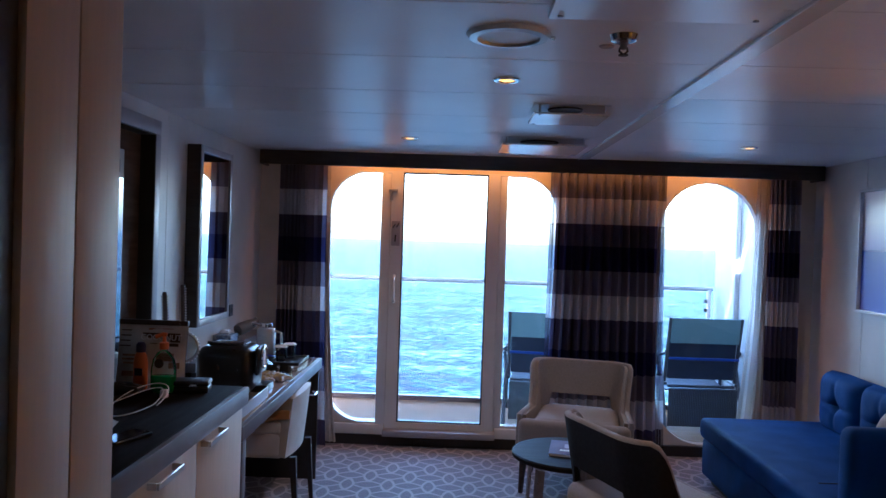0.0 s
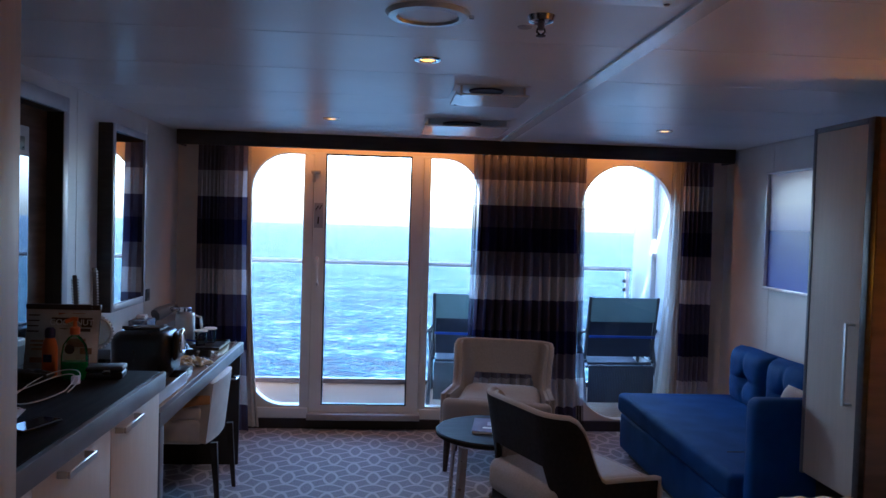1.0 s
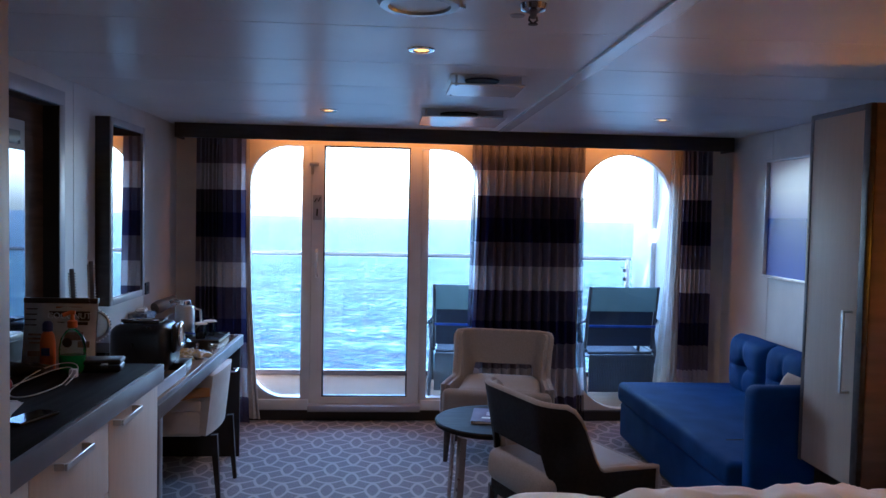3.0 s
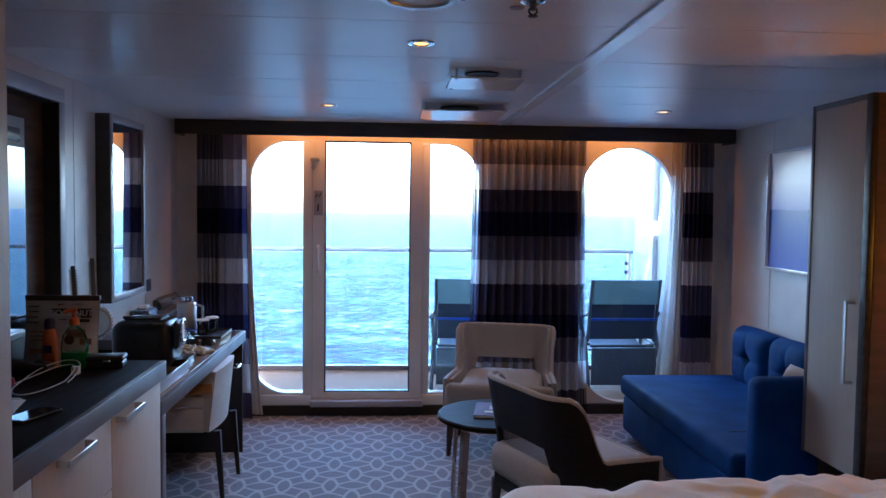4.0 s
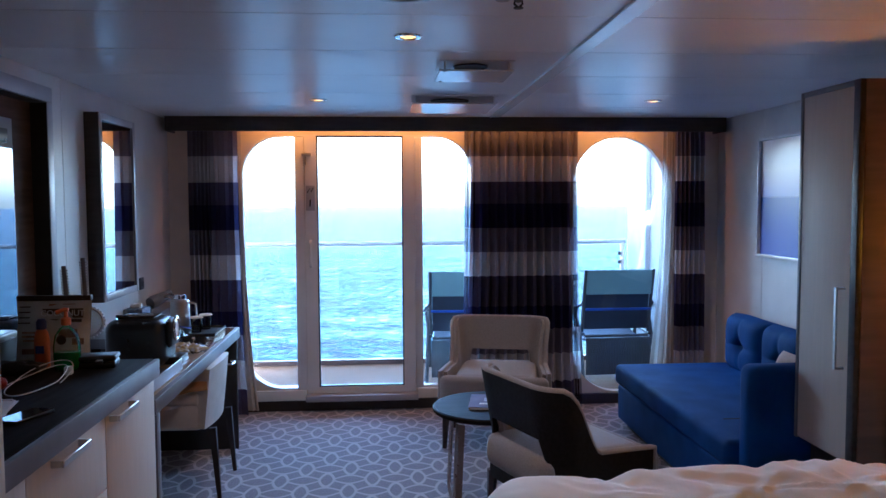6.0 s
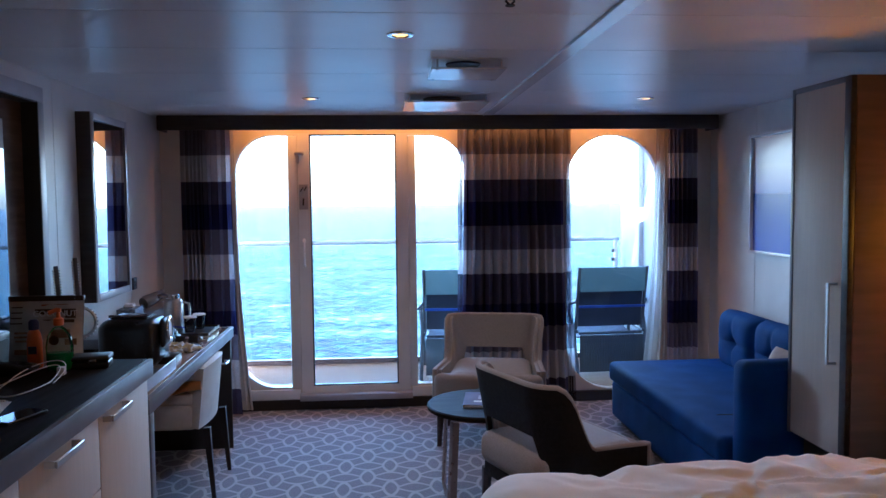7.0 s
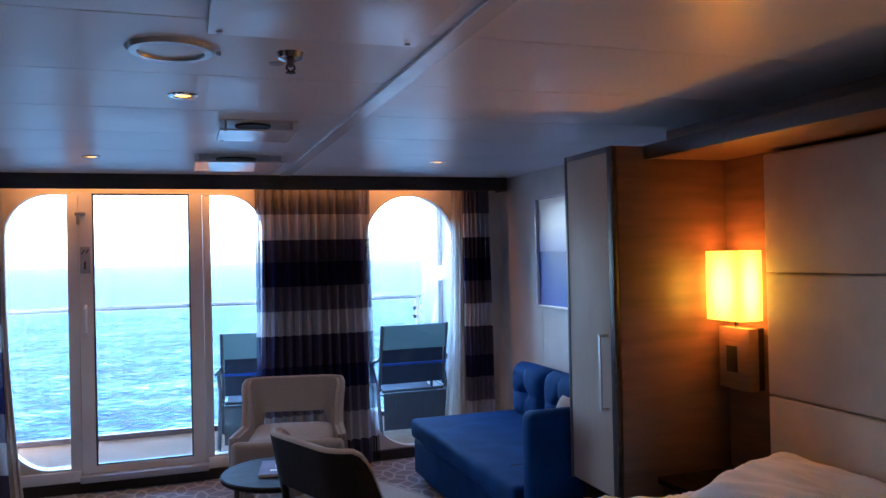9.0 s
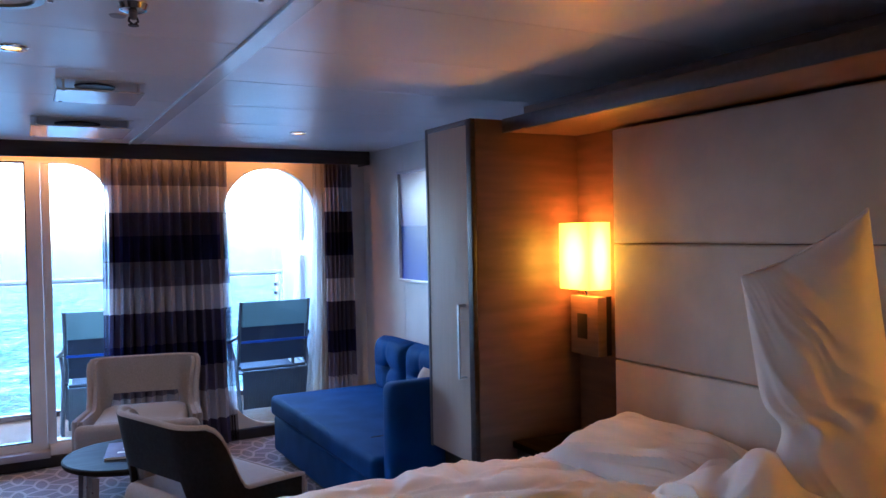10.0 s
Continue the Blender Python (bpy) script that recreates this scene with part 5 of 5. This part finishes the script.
for i, (x, y) in enumerate(((-1.385, 3.60), (-1.35, 3.565), (-1.375, 3.52))):
    bt = thing("red_bauble", (x, y, CZ), "small shiny red round bauble", "bauble", "red baubles")
    part("ball", lathe([(0, 0), (0.012, 0.003), (0.02, 0.012), (0.022, 0.021), (0.018, 0.033), (0.008, 0.04), (0, 0.041)], 18, pose(x, y, CZ)), RED, bt)


def hand_mirror(x, y, z, tilt, stem=0.245):
    th = thing("vanity_mirror", (x, y, z), "vanity mirror with a beaded sparkling rim on a foot", "mirror", "beaded vanity mirrors")
    m = pose(x, y, z + 0.155, 0, tilt, 20)
    part("foot", lathe([(0, 0), (0.045, 0), (0.045, 0.006), (0.012, 0.012), (0.007, 0.02), (0.006, 0.10), (0, 0.10)], 24, pose(x, y, z)), CHROME, th, "chrome foot and stem")
    part("disc", lathe([(0, -0.004), (0.05, -0.004), (0.052, 0), (0.05, 0.004), (0, 0.004)], 32, m @ pose(0, 0, 0, 90)), MIRROR, th)
    ring = [m @ Vector((0.055 * math.cos(a), 0, 0.055 * math.sin(a))) for a in [2 * math.pi * k / 40 for k in range(40)]]
    part("rim", tube(ring, 0.006, 6, True), STEEL, th)
    hd2 = part("handle", box(-0.008, 0.008, -0.006, 0.006, 0.055, stem, 0.003, m=m), EDGED, th)
    beads = bmesh.new()
    for k in range(30):
        a = 2 * math.pi * k / 30
        lathe([(0, -0.0045), (0.0045, 0), (0, 0.0045)], 6, m @ pose(0.062 * math.cos(a), -0.003, 0.062 * math.sin(a)), beads)
    for k in range(int((stem - 0.06) / 0.0105)):
        for side in (-0.010, 0.010):
            lathe([(0, -0.0052), (0.0052, 0), (0, 0.0052)], 8, m @ pose(side, -0.004, 0.062 + 0.0105 * k), beads)
    # the near-white base colour stands in for the beads' sparkle
    part("bead_trim", beads, M("sparkle_white_bead", (0.82, 0.82, 0.85), 0.12, spec=0.8, scale=40), th, "row of beads with their glitter painted white")
    return th


hand_mirror(-1.225, 3.985, CZ, -2)
hand_mirror(-1.295, 3.99, CZ, -3, 0.215)

cm = thing("coffee_machine", (-1.24, 4.22, DZ), "black capsule coffee machine with a chrome ring", "coffee machine")
part("machine_body", box(-1.40, -1.10, 4.08, 4.36, DZ, DZ + 0.25, 0.06, 5), BLACK, cm)
part("lid", box(-1.34, -1.16, 4.14, 4.30, DZ + 0.2505, DZ + 0.258, 0.003, 2), BLACKS, cm)
part("brew_head", box(-1.10, -1.07, 4.12, 4.30, DZ + 0.10, DZ + 0.25, 0.02, 3), BLACK, cm)
rg = [(-1.066, 4.20 + 0.05 * math.cos(a), DZ + 0.19 + 0.055 * math.sin(a)) for a in [2 * math.pi * k / 28 for k in range(28)]]
part("chrome_ring", tube(rg, 0.009, 8, True), CHROME, cm, "oval chrome ring")
part("ring_centre", lathe([(0, 0.003), (0.045, 0.002)], 24, pose(-1.067, 4.20, DZ + 0.19, 0, 90, 0)), PAPER, cm, "pale round badge")
part("lever", tube([(-1.35, 4.15, DZ + 0.262), (-1.22, 4.15, DZ + 0.264), (-1.17, 4.17, DZ + 0.262)], 0.008, 8), CHROME, cm)
settle(cm, -1.25, 4.74, 0.92)

tp = thing("power_adapter", (-1.07, 4.16, DZ), "black adapter lying on the desk", "adapter")
part("block", box(-1.10, -1.02, 4.08, 4.22, DZ, DZ + 0.035, 0.006, 2), BLACK, tp)
settle(tp, -1.12, 4.80)

ib = thing("steel_flask", (-1.29, 5.45, DZ), "brushed steel flask with a screw lid", "flask")
part("flask_body", lathe([(0, 0), (0.048, 0), (0.052, 0.006), (0.052, 0.165), (0.046, 0.178), (0.034, 0.184), (0, 0.184)], 32, pose(-1.29, 5.45, DZ)), STEEL, ib)
part("lid", lathe([(0.03, 0.184), (0.034, 0.186), (0.034, 0.205), (0.028, 0.21), (0, 0.21)], 24, pose(-1.29, 5.45, DZ)), CHROME, ib)
part("spout", tube([(-1.32, 5.44, DZ + 0.198), (-1.35, 5.43, DZ + 0.206), (-1.365, 5.425, DZ + 0.198)], 0.012, 8), CHROME, ib)
part("handle", tube([(-1.24, 5.45, DZ + 0.165), (-1.205, 5.45, DZ + 0.155), (-1.20, 5.45, DZ + 0.08), (-1.235, 5.45, DZ + 0.05)], 0.007, 8), STEEL, ib)
settle(ib, -1.32, 5.69, 1.08)

ty = thing("serving_tray", (-1.17, 5.65, DZ), "thin black serving tray on the desk", "tray")
part("tray_base", box(-1.29, -1.08, 5.51, 5.82, DZ, DZ + 0.006, 0.002), BLACK, ty)
for a in ((-1.29, -1.284, 5.51, 5.82), (-1.086, -1.08, 5.51, 5.82), (-1.284, -1.086, 5.51, 5.516), (-1.284, -1.086, 5.814, 5.82)):
    part("tray_rim", box(*a, DZ + 0.006, DZ + 0.016, 0.001, 1), BLACKS, ty)


def tumbler(x, y):
    th = thing("drinking_glass", (x, y, DZ + 0.007), "upturned clear glass with a paper cap", "glass", "glasses on the tray")
    z = DZ + 0.0065
    part("glass_wall", lathe([(0.027, 0.0), (0.033, 0.085), (0.031, 0.085), (0.025, 0.006), (0, 0.006), (0, 0), (0.027, 0)], 28, pose(x, y, z)), TUMBLER, th)
    part("paper_cap", lathe([(0, 0.092), (0.036, 0.091), (0.041, 0.086), (0.041, 0.083), (0.036, 0.0855), (0, 0.087)], 28, pose(x, y, z)), PAPER, th, "white paper cap")


tumbler(-1.215, 5.64)
tumbler(-1.185, 5.75)

sg2 = thing("sunglasses", (-1.15, 5.02, DZ), "dark sunglasses lying on the desk", "sunglasses")
for k in (-1, 1):
    part("lens", cushion(0.058, 0.045, 0.01, 0.3, 8, m=pose(-1.15 + k * 0.034, 5.02, DZ + 0.027, 68, 0, 10)), BLACK, sg2, "dark tinted lens")
    part("temple", tube([(-1.15 + k * 0.065, 5.03, DZ + 0.035), (-1.15 + k * 0.06, 5.10, DZ + 0.025), (-1.15 + k * 0.05, 5.15, DZ + 0.008)], 0.004, 6), BLACK, sg2)
part("bridge", tube([(-1.16, 5.02, DZ + 0.036), (-1.15, 5.018, DZ + 0.04), (-1.14, 5.02, DZ + 0.036)], 0.003, 6), CHROME, sg2)
settle(sg2, -1.135, 5.24)


def bag_fn(u, v):
    a, b = 2 * u - 1, 2 * v - 1
    return (-1.22 + 0.11 * a, 4.72 + 0.10 * b, DZ + 0.10 * (1 - a ** 4) * (1 - b ** 4) * (0.7 + 0.6 * noise.noise(Vector((a * 2.5, b * 2.5, 4)))) + 0.004)


zb = thing("zip_bag", (-1.22, 4.72, DZ), "clear plastic zip bag with a blue closure", "bag")
part("bag_film", grid(24, 24, bag_fn, 0.001), CLEARP, zb)
part("blue_closure", tube([(-1.33, 4.82, DZ + 0.09), (-1.22, 4.815, DZ + 0.105), (-1.11, 4.82, DZ + 0.09)], 0.006, 6), M("blue_plastic", (0.05, 0.07, 0.5), 0.4), zb, "blue zip closure")
settle(zb, -1.27, 5.33, 0.75)
YEL = M("yellow_wrapper", (0.42, 0.29, 0.07), 0.25, scale=45, col2=(0.40, 0.37, 0.30))
for i, (x, y, a) in enumerate(((-1.17, 4.99, 20), (-1.10, 5.06, -30), (-1.20, 5.13, 60))):
    wr = thing("snack_wrapper", (x, y, DZ), "crumpled yellow and silver snack wrapper", "wrapper", "snack wrappers")
    part("foil", cushion(0.15, 0.09, 0.012, 0.3, 24, 0.010, i * 3.0, m=pose(x, y, DZ + 0.018, 4, 6, a), crease=0.008), YEL, wr)
wc = thing("headphone_cord", (-1.08, 4.7, DZ), "thin tangled dark cord on the desk", "cable")
part("cord", tube([(-1.20 + 0.006 * k + 0.05 * math.sin(k * 0.5), 4.75 + 0.024 * k, DZ + 0.004 + 0.012 * abs(math.sin(k * 0.9))) for k in range(26)], 0.002, 6), BLACK, wc)

tsb = thing("tissue_box", (-1.57, 5.73, 0.85), "dark blue patterned tissue box on the shelf", "box")
part("carton", box(-1.635, -1.525, 5.64, 5.80, 0.851, 0.905, 0.004), M("blue_floral_card", (0.04, 0.09, 0.22), 0.5, scale=60, col2=(0.3, 0.35, 0.42)), tsb)
part("tissue", cushion(0.06, 0.07, 0.03, 0.2, 8, 0.01, m=pose(-1.58, 5.72, 0.915)), PAPER, tsb)
hdz = thing("hair_dryer", (-1.57, 6.0, 0.85), "dark hair dryer with a pale nozzle on the shelf", "hair dryer")
part("barrel", lathe([(0, 0), (0.036, 0.004), (0.042, 0.03), (0.036, 0.10), (0.028, 0.15), (0.03, 0.17), (0, 0.172)], 24, pose(-1.57, 5.94, 0.90, -75, 0, -30)), M("grey_brown_plastic", (0.16, 0.145, 0.135), 0.35), hdz)
part("grip", tube([(-1.575, 5.97, 0.885), (-1.57, 5.92, 0.868), (-1.555, 5.85, 0.87)], 0.018, 10), BLACK, hdz)
